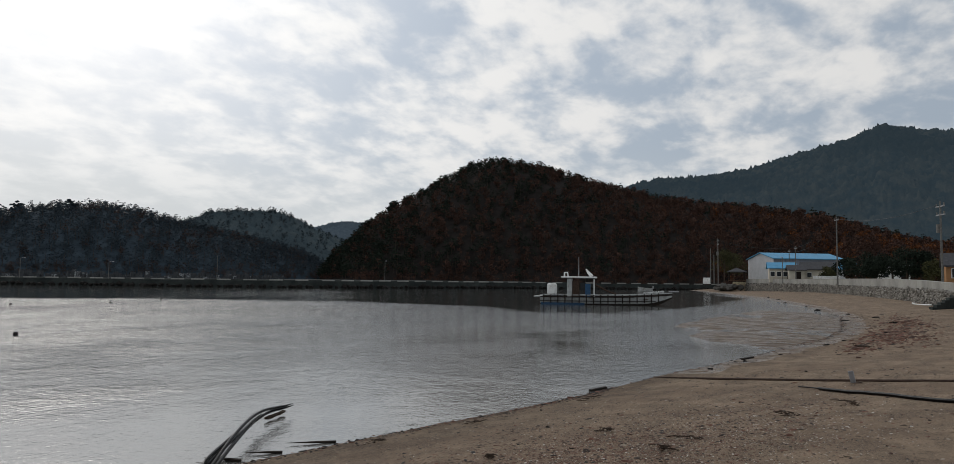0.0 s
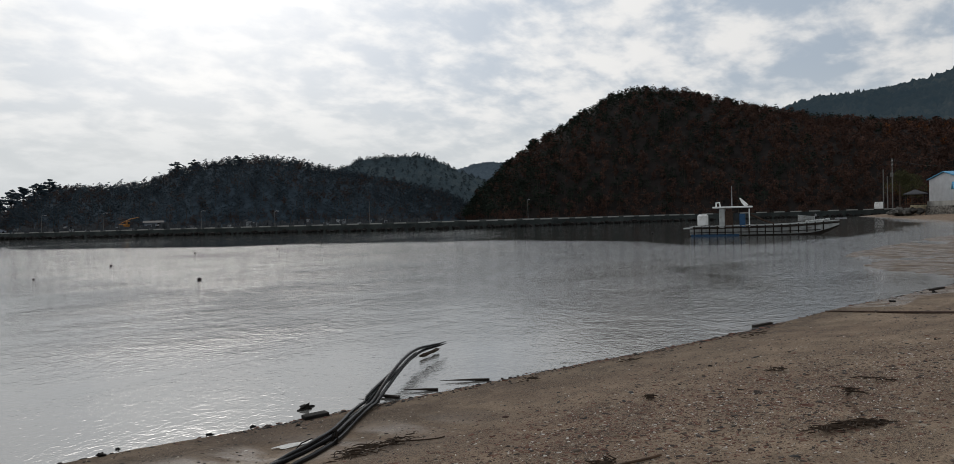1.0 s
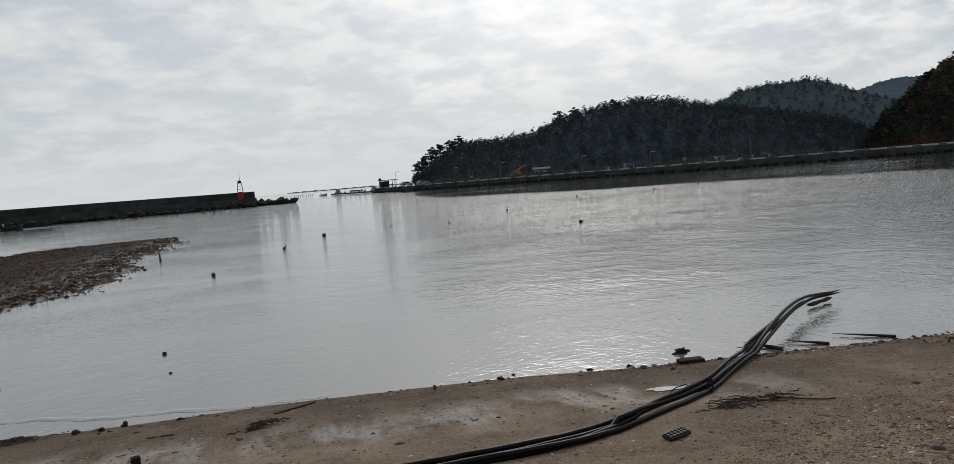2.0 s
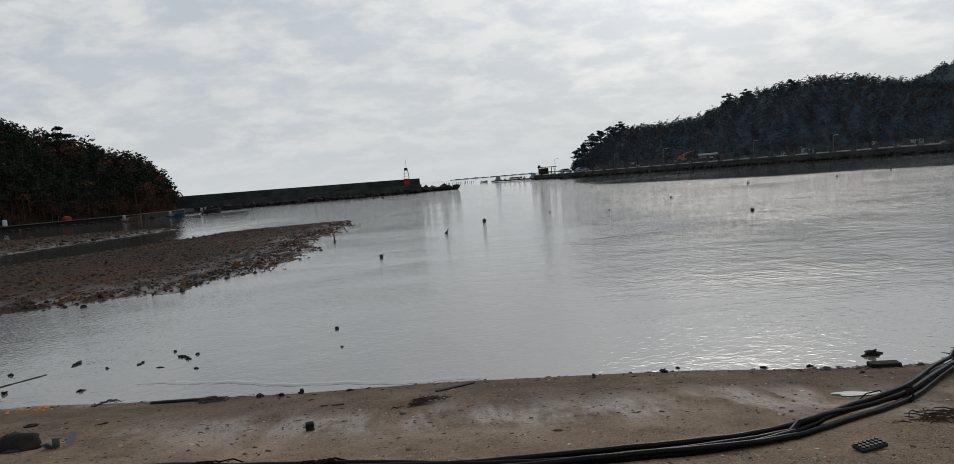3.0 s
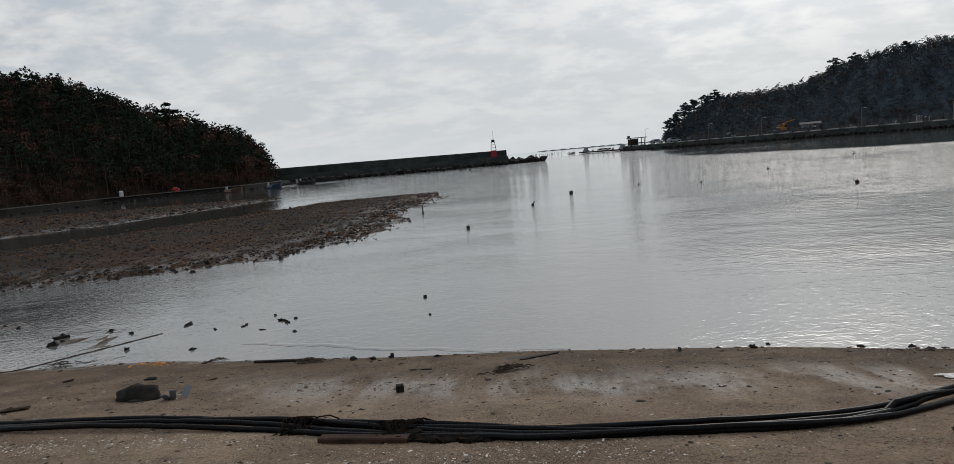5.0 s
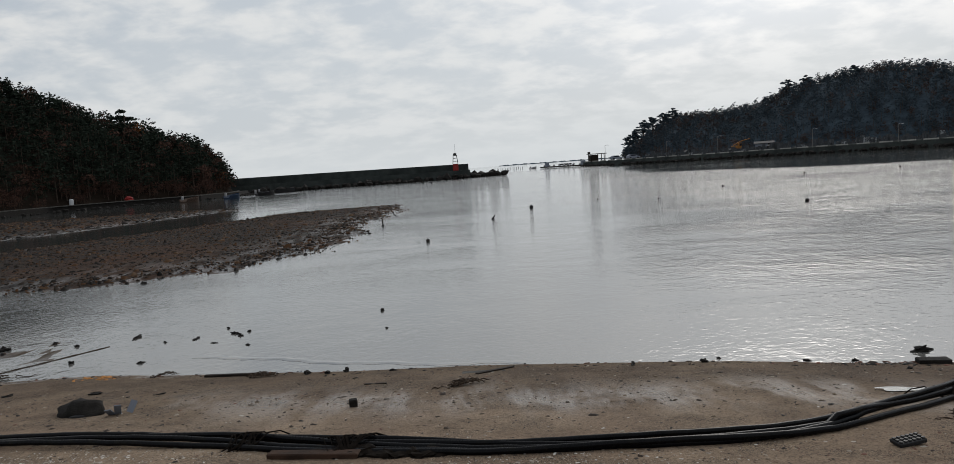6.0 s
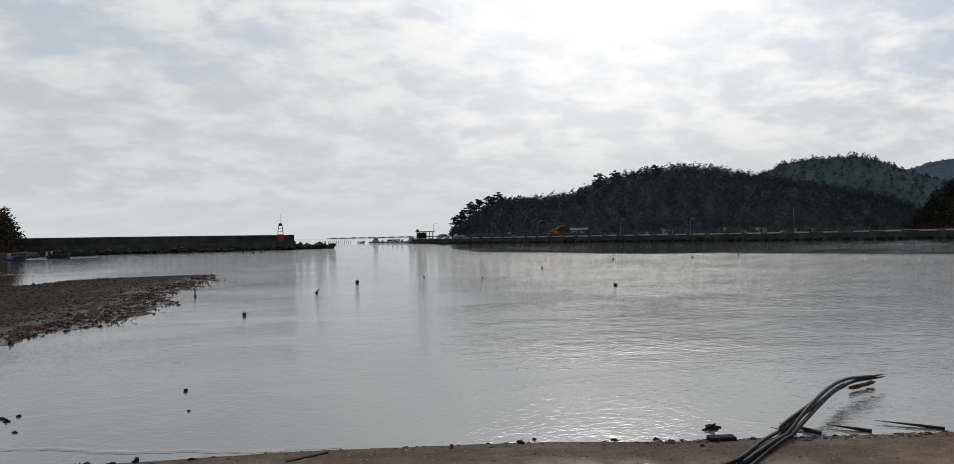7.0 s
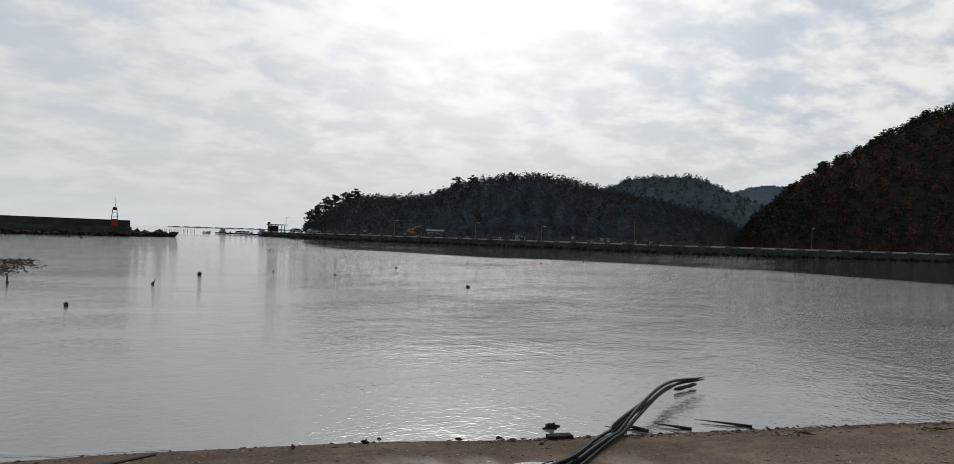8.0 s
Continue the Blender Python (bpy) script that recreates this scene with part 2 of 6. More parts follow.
RUST = simple("rusty_steel", (0.07, 0.045, 0.033), 0.75, 0.3, 0.5, 12.0, 0.4, 0.006)
GREY_METAL = simple("grey_metal", (0.30, 0.30, 0.31), 0.45, 0.6, 0.3)
POLE_GREY = simple("weathered_pole", (0.17, 0.165, 0.155), 0.8)
WHITE_PAINT = simple("white_paint", (0.78, 0.78, 0.76), 0.5, 0, 0.12, 3.0, 0.1, 0.004, stain=(0.55, 0.53, 0.48))
OLD_WHITE = simple("stained_white_hull", (0.42, 0.43, 0.42), 0.55, 0, 0.3, 2.0, 0.2, 0.01, stain=(0.22, 0.20, 0.17))
BLUE_PAINT = simple("blue_paint", (0.03, 0.085, 0.17), 0.5, 0, 0.25)
NAVY = simple("navy_paint", (0.012, 0.028, 0.06), 0.6, 0, 0.3)
BLUE_ROOF = simple("blue_steel_roof", (0.08, 0.29, 0.48), 0.5, 0, 0.15, 1.0)
GREY_CLAD = simple("grey_cladding", (0.20, 0.22, 0.26), 0.6, 0, 0.15, 1.0)
LIGHT_CLAD = simple("pale_cladding", (0.50, 0.51, 0.53), 0.6, 0, 0.12, 1.0)
CREAM = simple("cream_render", (0.52, 0.48, 0.40), 0.85, 0, 0.15, 1.0)
ORANGE_WALL = simple("ochre_wall", (0.36, 0.19, 0.09), 0.85, 0, 0.2, 1.0)
DARK_TILE = simple("dark_roof_tile", (0.06, 0.06, 0.065), 0.7, 0, 0.3, 3.0)
RED_PAINT = simple("red_paint", (0.26, 0.022, 0.02), 0.5, 0, 0.3, 2.0)
YELLOW_PAINT = simple("yellow_paint", (0.30, 0.13, 0.03), 0.5, 0, 0.3, 2.0)
BLACK_GLASS = simple("dark_glass", (0.02, 0.025, 0.03), 0.12, 0, 0.2)
LEAF_LITTER = simple("orange_peel_scraps", (0.45, 0.20, 0.06), 0.7, 0, 0.4, 30.0)
BARK = simple("bark", (0.075, 0.055, 0.042), 0.9, 0, 0.4, 3.0, 0.6, 0.03)
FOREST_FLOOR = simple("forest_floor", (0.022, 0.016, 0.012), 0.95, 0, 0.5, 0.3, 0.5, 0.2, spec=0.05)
# island ground: air haze painted into a paler, bluer base colour
HAZED_ISLAND_FLOOR = simple("haze_tinted_island_floor", (0.044, 0.062, 0.078), 0.95, 0, 0.4, 0.3, 0.5, 0.2, spec=0.05)
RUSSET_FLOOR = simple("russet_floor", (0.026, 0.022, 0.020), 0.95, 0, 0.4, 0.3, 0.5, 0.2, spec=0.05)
PINE_LEAF = leafy("pine_needles", (0.016, 0.023, 0.018), (0.038, 0.050, 0.036))
RUSSET_LEAF = leafy("russet_leaves", (0.056, 0.036, 0.030), (0.125, 0.066, 0.048))
ORANGE_LEAF = leafy("orange_leaves", (0.105, 0.042, 0.018), (0.24, 0.092, 0.036))
OLIVE_LEAF = leafy("olive_leaves", (0.05, 0.052, 0.026), (0.13, 0.125, 0.06))
# leaf colours of the farther woods, greyed and blued to paint in air haze
HAZED_PINE = leafy("haze_tinted_pine_needles", (0.052, 0.070, 0.085), (0.060, 0.079, 0.094), 0.05)
HAZED_FAR_PINE = leafy("haze_tinted_far_needles", (0.055, 0.074, 0.086), (0.064, 0.084, 0.096), 0.02)
HAZED_RUSSET = leafy("haze_tinted_russet_leaves", (0.062, 0.054, 0.054), (0.090, 0.066, 0.060), 0.05)
# the farthest hills emit a faint blue that stands in for air haze
MOUNTAIN = make_hazed_wood("hazed_mountain_wood", (0.014, 0.019, 0.021), (0.038, 0.037, 0.031), (0.27, 0.43, 0.56), 0.062, 0.03)
SECOND_HILL = make_hazed_wood("hazed_second_hill_wood", (0.026, 0.036, 0.040), (0.050, 0.056, 0.054), (0.27, 0.40, 0.50), 0.045, 0.05)
FAR_HILL = make_hazed_wood("hazed_far_hill_wood", (0.022, 0.028, 0.036), (0.04, 0.048, 0.056), (0.29, 0.41, 0.52), 0.085, 0.06)


# ---- shaping helpers ----
def part(name, bm, mat, parent=None, label="", smooth=False):
    me = bpy.data.meshes.new(name)
    bm.to_mesh(me)
    bm.free()
    me.materials.append(mat)
    if smooth:
        for p in me.polygons:
            p.use_smooth = True
    ob = new(name, me)
    if parent is not None:
        ob.parent = parent
    if label:
        ob["label"] = label
    return ob


def root(name, m, label, category, group="", kind=""):
    ob = new(name)
    ob.empty_display_size = 0.1
    ob.matrix_world = m
    return tagged(ob, label, category, group, kind)


def box(bm, c, s, m=None, bevel=0.0):
    made = bmesh.ops.create_cube(bm, size=1)["verts"]
    for v in made:
        v.co = Vector((c[0] + v.co.x * s[0], c[1] + v.co.y * s[1], c[2] + v.co.z * s[2]))
    if bevel:
        es = list({e for v in made for e in v.link_edges})
        out = bmesh.ops.bevel(bm, geom=es, offset=bevel, segments=1, affect="EDGES")
        made = list({v for f in out["faces"] for v in f.verts} | {v for v in made if v.is_valid})
    if m is not None:
        for v in made:
            v.co = m @ v.co
    return made


def boxed(c, s, bevel=0.0):
    bm = bmesh.new()
    box(bm, c, s, None, bevel)
    return bm


def tube(bm, pts, radii, seg=8):
    """A tube through pts with a radius at every point, capped."""
    pts = [Vector(p) for p in pts]
    if isinstance(radii, (int, float)):
        radii = [radii] * len(pts)
    rings = []
    for i, p in enumerate(pts):
        d = (pts[min(i + 1, len(pts) - 1)] - pts[max(i - 1, 0)]).normalized()
        side = d.cross(Vector((0, 0, 1)))
        if side.length < 0.05:
            side = Vector((1, 0, 0))
        side.normalize()
        top = side.cross(d)
        rings.append([bm.verts.new(p + (side * math.cos(a) + top * math.sin(a)) * radii[i]) for a in [2 * math.pi * j / seg for j in range(seg)]])
    for a, b in zip(rings, rings[1:]):
        for j in range(seg):
            bm.faces.new((a[j], a[(j + 1) % seg], b[(j + 1) % seg], b[j]))
    bm.faces.new(rings[0][::-1])
    bm.faces.new(rings[-1])
    return bm


def tubed(pts, radii, seg=8):
    return tube(bmesh.new(), pts, radii, seg)


def lump(bm, c, s, seed=0, rough=0.35, sub=2, m=None):
    """An uneven rock or clod."""
    made = bmesh.ops.create_icosphere(bm, subdivisions=sub, radius=1)["verts"]
    off = Vector((seed * 7.31, seed * 3.7, seed * 1.9))
    for v in made:
        n = v.co.normalized()
        r = 1 + rough * noise.noise(n * 1.3 + off) * 1.6 + rough * 0.5 * noise.noise(n * 3.1 + off)
        v.co = Vector((n.x * s[0] * r, n.y * s[1] * r, n.z * s[2] * r))
        if m is not None:
            v.co = m @ v.co
        v.co += Vector(c)
    return made


def smooth_line(pts, n):
    """n points on a smooth curve through pts."""
    p = [Vector(q) for q in pts]
    p = [p[0] * 2 - p[1]] + p + [p[-1] * 2 - p[-2]]
    out = []
    spans = len(p) - 3
    for i in range(n):
        u = i / (n - 1) * spans
        j = min(int(u), spans - 1)
        f = u - j
        a, b, c, d = p[j : j + 4]
        out.append(0.5 * ((2 * b) + (c - a) * f + (2 * a - 5 * b + 4 * c - d) * f * f + (3 * b - a - 3 * c + d) * f ** 3))
    return out


def big_mesh(name, verts, quads, mats, index=None, smooth=False):
    """A large mesh from arrays of corners and four-sided faces."""
    me = bpy.data.meshes.new(name)
    me.vertices.add(len(verts))
    me.vertices.foreach_set("co", np.asarray(verts, np.float32).ravel())
    me.loops.add(len(quads) * 4)
    me.loops.foreach_set("vertex_index", np.asarray(quads, np.int32).ravel())
    me.polygons.add(len(quads))
    me.polygons.foreach_set("loop_start", np.arange(0, len(quads) * 4, 4, dtype=np.int32))
    for m in mats:
        me.materials.append(m)
    if index is not None:
        me.polygons.foreach_set("material_index", np.asarray(index, np.int32))
    if smooth:
        me.polygons.foreach_set("use_smooth", np.ones(len(quads), bool))
    me.update(calc_edges=True)
    me.validate()
    return new(name, me)


# ---- the lie of the land ----
SHORE_X = [-400, -60, -12, -6.7, -4.6, -3.4, -1.6, 0.6, 2, 3.2, 4.6, 6.7, 8.3, 10, 12.3, 14.5, 17.4, 21.3, 25, 33.7, 41, 55.6, 73.8, 109, 150, 180, 230]
SHORE_Y = [11, 11, 9.0, 8.6, 8.5, 8.2, 7.85, 7.5, 7.2, 6.9, 6.45, 5.95, 5.6, 5.1, 4.5, 4.15, 3.7, 2.9, 2.2, 0.7, 0.4, 1.0, 4.2, 13, 27, 38, 52]
BAR = [(-4, 51), (-3.6, 44), (-4.5, 33), (-3.9, 27), (-5, 21.6), (-6.3, 19), (-8.5, 18), (-10.5, 17.2), (-12.6, 16.8), (-20, 15.5), (-45, 15), (-45, 21), (-30, 25), (-21.8, 29.4), (-20.1, 32.1), (-18.2, 35.9), (-15.2, 41.4), (-12.4, 49)]
FAR_BAR = [(-60, 36), (-28.8, 39.2), (-25, 45.5), (-22, 57.4), (-19.3, 66), (-25.6, 70.4), (-38.9, 71.3), (-60, 78)]
COVE = [(-14, 19), (-9, 24), (-9, 50), (-8, 62), (-24, 128), (-120, 80), (-60, 18)]
LEE = [(44, 205), (30, 125), (27, 95), (37, 69), (47, 56), (52, 45), (52.5, 37), (51, 28), (46, 21), (48, 15.5), (62, 12), (110, 15), (250, 60), (150, 150), (80, 250)]
WEDGE = [(27.7, 12.9), (23.7, 9.5), (18.8, 5.9), (21.0, 6.0), (26.0, 8.2), (34.0, 11.5)]
WET_FLAT = [(37.6, 8.2), (43, 8.0), (55, 7.6), (66, 6.5), (57, 1.0), (38.5, -0.4), (33, 0.6), (26.4, 1.5), (23.7, 2.9), (26.4, 3.9), (32.3, 6.3)]
WALL_LINE = [(40, -10.5), (54, -8.2), (66, -6.5), (80, -5.2), (94, -2.8), (111, 0.8), (128, 6.1), (144, 13.5), (158.6, 21.7)]


def inside_by(px, py, poly):
    """Distance to the outline of poly, positive inside (arrays)."""
    best = np.full(px.shape, 1e9)
    ins = np.zeros(px.shape, bool)
    for (x0, y0), (x1, y1) in zip(poly, poly[1:] + poly[:1]):
        dx, dy = x1 - x0, y1 - y0
        u = np.clip(((px - x0) * dx + (py - y0) * dy) / (dx * dx + dy * dy), 0, 1)
        best = np.minimum(best, np.hypot(px - x0 - u * dx, py - y0 - u * dy))
        with np.errstate(divide="ignore", invalid="ignore"):
            ins ^= ((y0 > py) != (y1 > py)) & (px < dx * (py - y0) / (dy if dy else 1e-9) + x0)
    return np.where(ins, best, -best)


def waves(px, py, scale, seed):
    """Smooth unevenness made of crossed sines (arrays)."""
    rng = np.random.RandomState(seed)
    out = np.zeros(np.shape(px))
    for i in range(7):
        a, p, f = rng.uniform(0, 6.28), rng.uniform(0, 6.28), scale * rng.uniform(0.6, 2.2)
        out = out + np.sin((px * math.cos(a) + py * math.sin(a)) * f + p + 1.3 * np.sin((px * math.sin(a) - py * math.cos(a)) * f * 0.7 + p * 2)) / 7
    return out


def ground(px, py):
    """Height of the ground (arrays), and how far it lies above the waterline along y."""
    px, py = np.asarray(px, float), np.asarray(py, float)
    shore = np.interp(px, SHORE_X, SHORE_Y) + 0.12 * waves(px, py * 0, 1.1, 5)
    up = shore - py
    slope = np.interp(px, [-20, 10, 40, 100], [0.11, 0.11, 0.075, 0.06])
    dry = slope * np.minimum(up, 10) + 0.07 * np.clip(up - 10, 0, 10)
    z = np.where(up > 0, dry, np.maximum(up * 0.07, -2.2))
    # a flat of sand that the tide has just left, cut by shallow channels
    d = inside_by(px, py, WET_FLAT) + 0.9 * waves(px, py, 0.45, 8) + 0.3 * waves(px, py, 1.7, 9)
    flat = 0.030 * (1 - np.exp(-np.clip(d, 0, 99) / 0.8)) + 0.055 * waves(px * 0.5, py * 1.5, 0.75, 7) + 0.015 * waves(px, py, 2.6, 6)
    z = np.where((d > -1.5) & (up < 1.5), np.maximum(z, np.where(d > 0, flat, np.minimum(flat, d * 0.05))), z)
    # gravel banks
    gravel = np.zeros_like(z)
    for poly, top in ((BAR, 0.30), (FAR_BAR, 0.2)):
        d = inside_by(px, py, poly) + 0.7 * waves(px, py, 0.5, 11) + 0.45 * waves(px, py, 2.2, 12) + 0.3 * waves(px, py, 5.0, 15)
        h = np.where(d > 0, top * (1 - np.exp(-np.clip(d, 0, 99) / 3.6)), d * 0.04) + np.where(d > -1.2, 0.02 * waves(px, py, 3.0, 13) + 0.045 * waves(px, py * 1.3, 1.3, 14) * np.clip(1.25 - d / 2.4, 0.25, 1), 0) + 0.05 * np.clip((d - 1.5) / 3, 0, 1)
        gravel = np.maximum(gravel, np.clip(d / 0.8 + 1.3, 0, 1))
        z = np.maximum(z, h)
    # stony shallows between beach and bank
    flats = np.clip((-px - 3.6) / 2.5, 0, 1) * np.clip((py - shore) / 1.0, 0, 1) * np.clip((16.5 - py) / 3, 0, 1)
    z = np.where(flats > 0, np.maximum(z, -0.030 * (1 - flats) + -0.013 + 0.03 * waves(px * 0.6, py * 1.5, 1.1, 21) + 0.03 * waves(px, py * 1.6, 4.5, 22) + 0.012 * waves(px, py * 1.4, 11.0, 23) - 0.05 * np.clip((py - 12.2) / 2.5, 0, 1)), z)
    gravel = np.maximum(gravel, flats * 0.55)
    # terrace behind the sea wall, and the land behind the beach
    wx, wy = zip(*WALL_LINE)
    back = (px > wx[0]) & (px < 400) & (py < np.interp(px, wx, wy) + np.clip(px - 158.6, 0, 5) * 0.9 - 0.3)
    land = np.where(back | (up > 17), 1.0, 0.0)
    z = np.where(back, 2.35, z)
    z = z + np.where(up > 0.3, 0.018 * waves(px, py, 2.4, 31) + 0.006 * waves(px, py, 9.0, 32), 0) * (1 - land)
    return z, up, gravel, land


def ground_z(x, y):
    return float(ground(np.array([x]), np.array([y]))[0][0])


def build_ground():
    xs = np.concatenate([-np.geomspace(4600, 115, 14), np.arange(-110, -14, 1.0), np.arange(-14, 17, 0.11), np.arange(17, 60, 0.35), np.arange(60, 235, 1.5), np.geomspace(240, 4600, 14)])
    ys = np.concatenate([-np.geomspace(4600, 26, 14), np.arange(-24, -6, 0.8), np.arange(-6, 9.6, 0.11), np.arange(9.6, 82, 0.55), np.arange(82, 240, 8), np.geomspace(245, 4600, 12)])
    gx, gy = np.meshgrid(xs, ys)
    z, up, gravel, land = ground(gx, gy)
    n, m = gx.shape
    verts = np.stack([gx, gy, z], -1).reshape(-1, 3)
    i = np.arange(n * m).reshape(n, m)
    quads = np.stack([i[:-1, :-1], i[:-1, 1:], i[1:, 1:], i[1:, :-1]], -1).reshape(-1, 4)
    ob = big_mesh("ground", verts, quads, [SAND], smooth=True)
    # damp from the last tide: a band that follows the waterline and frays landward
    edge = up + 0.5 * waves(gx, gy, 1.6, 41) + 0.25 * waves(gx, gy, 4.0, 42)
    wet = np.clip((2.6 - edge) / 1.6, 0, 1)
    wet = np.maximum(wet, np.clip((-gx - 4) / 3, 0, 1) * (up < 3.2))
    wet = np.where(gx > 6, np.clip((1.3 - edge * 0.7) / 1.2, 0, 1), wet)
    # where a film of water still stands: the drained face of the beach, and the flats
    sheen = np.exp(-(((up - 1.75 + 0.25 * waves(gx, gy, 0.8, 43)) / 0.62) ** 2)) * np.clip((6 - gx) / 2, 0, 1) * np.clip((gx + 4) / 2, 0, 1)
    sheen = np.maximum(sheen, np.where((up < 0.15) & (gx < 14) & (gy < 13.5), 1.0, 0.0) * np.clip((-gx - 2) / 2, 0, 1))
    sheen = np.maximum(sheen, np.where((gx > 18) & (z < 0.09), 1.0, 0.0))
    for poly in (BAR, FAR_BAR):
        rim = inside_by(gx, gy, poly)
        sheen = np.maximum(sheen, np.where(rim > -2, np.clip(1.0 - rim / 4.0, 0.02, 0.9), 0.0))
    wet = np.maximum(wet, np.where((gx > 18) & (z < 0.07), 0.9, 0.0))
    col = np.stack([wet, gravel, land, sheen], -1).reshape(-1)
    att = ob.data.color_attributes.new("ground_kind", "FLOAT_COLOR", "POINT")
    att.data.foreach_set("color", col.astype(np.float32))
    tagged(ob, "brown sandy beach with damp tide edge and gravel banks", "beach", kind="structure")


def build_water():
    xs = np.concatenate([-np.geomspace(4600, 60, 12), np.linspace(-55, -13, 20), np.arange(-12, 70, 0.8), np.linspace(71, 250, 72), np.geomspace(280, 4600, 12)])
    ys = np.concatenate([[-30, -10], np.arange(-4, 80, 0.8), np.linspace(81, 250, 68), np.geomspace(280, 4600, 12)])
    gx, gy = np.meshgrid(xs, ys)
    n, m = gx.shape
    verts = np.stack([gx, gy, gx * 0], -1).reshape(-1, 3)
    i = np.arange(n * m).reshape(n, m)
    quads = np.stack([i[:-1, :-1], i[:-1, 1:], i[1:, 1:], i[1:, :-1]], -1).reshape(-1, 4)
    ob = big_mesh("water", verts, quads, [WATER], smooth=True)
    # the air is still under the pier and the headland
    lee = inside_by(gx, gy, LEE) + 2.5 * waves(gx, gy, 0.12, 61)
    ruffle = np.clip(0.75 + (gx + 2) / 26, 0.5, 1.7) * (1 + 0.3 * np.clip((gy - 10) / 30, 0, 1))
    ruffle = ruffle * np.clip(0.5 - lee / 4, 0.10, 1.0)
    ruffle = ruffle * np.clip(0.75 - inside_by(gx, gy, WEDGE) / 1.6, 0.42, 1.0)
    off = np.clip((gy - np.interp(gx, SHORE_X, SHORE_Y)) / 7, 0.6, 1.0)
    ruffle = np.where(gx < 14, ruffle * off, ruffle)
    ruffle = ruffle * (1 + 1.0 * np.clip((26 - np.hypot(gx, gy)) / 14, 0, 1))
    ruffle = ruffle * (1 + 2.2 * np.clip((np.hypot(gx, gy) - 18) / 30, 0, 1))
    ruffle = ruffle * np.where(gx < 25, 1 + 0.4 * np.clip((gy - 70) / 60, 0, 1), 1.0)
    ruffle = np.where(gy > 240, 0.9, ruffle)
    ruffle = ruffle * np.clip(1 - inside_by(gx, gy, COVE) / 5, 0.16, 1.0)
    far_off = np.hypot(np.clip(gx, 0, 18) * 0.4, gy - np.interp(gx, SHORE_X, SHORE_Y))
    deep = ob.data.attributes.new("depth", "FLOAT", "POINT")
    deep.data.foreach_set("value", np.maximum(np.clip(far_off / 30, 0, 0.9), 0.85 * np.clip((-gx - 4.0 + 1.2 * waves(gx, gy, 0.8, 71)) / 5, 0, 1) * np.clip((gy - 10.2) / 3, 0, 1)).ravel().astype(np.float32))
    att = ob.data.attributes.new("ruffle", "FLOAT", "POINT")
    att.data.foreach_set("value", ruffle.ravel().astype(np.float32))
    tagged(ob, "calm grey rippled sea water in a bay", "water", kind="structure")


build_ground()
build_water()

# ---- hills and woods ----
def pine_template(rng, blades, size, height=7.4, spread=2.5):
    """Corners of the needle blades of one wind-shaped pine, its trunk apart."""
    pads = []
    lean = rng.uniform(-0.12, 0.12, 2)
    tiers = rng.randint(5, 7)
    for i in range(tiers):
        h = height * (0.38 + 0.58 * i / (tiers - 1))
        r = spread * (1.12 - 0.6 * (i / (tiers - 1)) ** 1.6) * rng.uniform(0.6, 1.15)
        for j in range(1 if i == tiers - 1 else 3):
            a = rng.uniform(0, 6.28)
            o = 0 if i == tiers - 1 else r * rng.uniform(0.45, 0.9)
            pads.append((lean[0] * h + o * math.cos(a), lean[1] * h + o * math.sin(a), h + rng.uniform(-0.3, 0.3), r * 0.58, 0.24 + 0.07 * r))
    return scatter_blades(rng, pads, blades, size, 0.75)


def broad_template(rng, blades, size, height=7.0, spread=2.6):
    pads = []
    for i in range(11):
        a, u = rng.uniform(0, 6.28), rng.uniform(-1, 1)
        r = math.sqrt(max(0, 1 - u * u)) * spread * rng.uniform(0.4, 0.75)
        pads.append((r * math.cos(a), r * math.sin(a), height * 0.6 + u * height * 0.32, spread * rng.uniform(0.32, 0.5), spread * rng.uniform(0.25, 0.42)))
    return scatter_blades(rng, pads, blades, size, 0.2)


def scatter_blades(rng, pads, blades, size, flat):
    which = rng.randint(0, len(pads), blades)
    p = np.array(pads)[which]
    d = rng.normal(size=(blades, 3))
    d /= np.linalg.norm(d, axis=1)[:, None]
    d *= rng.uniform(0.5, 1.1, (blades, 1))
    c = p[:, :3] + d * np.stack([p[:, 3], p[:, 3], p[:, 4]], -1)
    u = rng.normal(size=(blades, 3))
    u[:, 2] *= 1 - flat
    u /= np.linalg.norm(u, axis=1)[:, None]
    w = np.cross(u, rng.normal(size=(blades, 3)))
    w /= np.linalg.norm(w, axis=1)[:, None]
    s = size * rng.uniform(0.6, 1.3, (blades, 1))
    u, w = u * s, w * s * 0.55
    return np.stack([c - u, c + w * 0.9, c + u, c - w], 1)


def trunk_quads(height, r):
    a = np.arange(5) / 5 * 6.2832
    rows = []
    for h, k in ((-1.0, 1.0), (height * 0.95, 0.25)):
        rows.append(np.stack([np.cos(a) * r * k, np.sin(a) * r * k, np.full(5, h)], -1))
    return np.stack([rows[0], np.roll(rows[0], -1, 0), np.roll(rows[1], -1, 0), rows[1]], 1)


def ring_place(az, d):
    return d * np.sin(np.radians(az)), d * np.cos(np.radians(az)) - 0.6


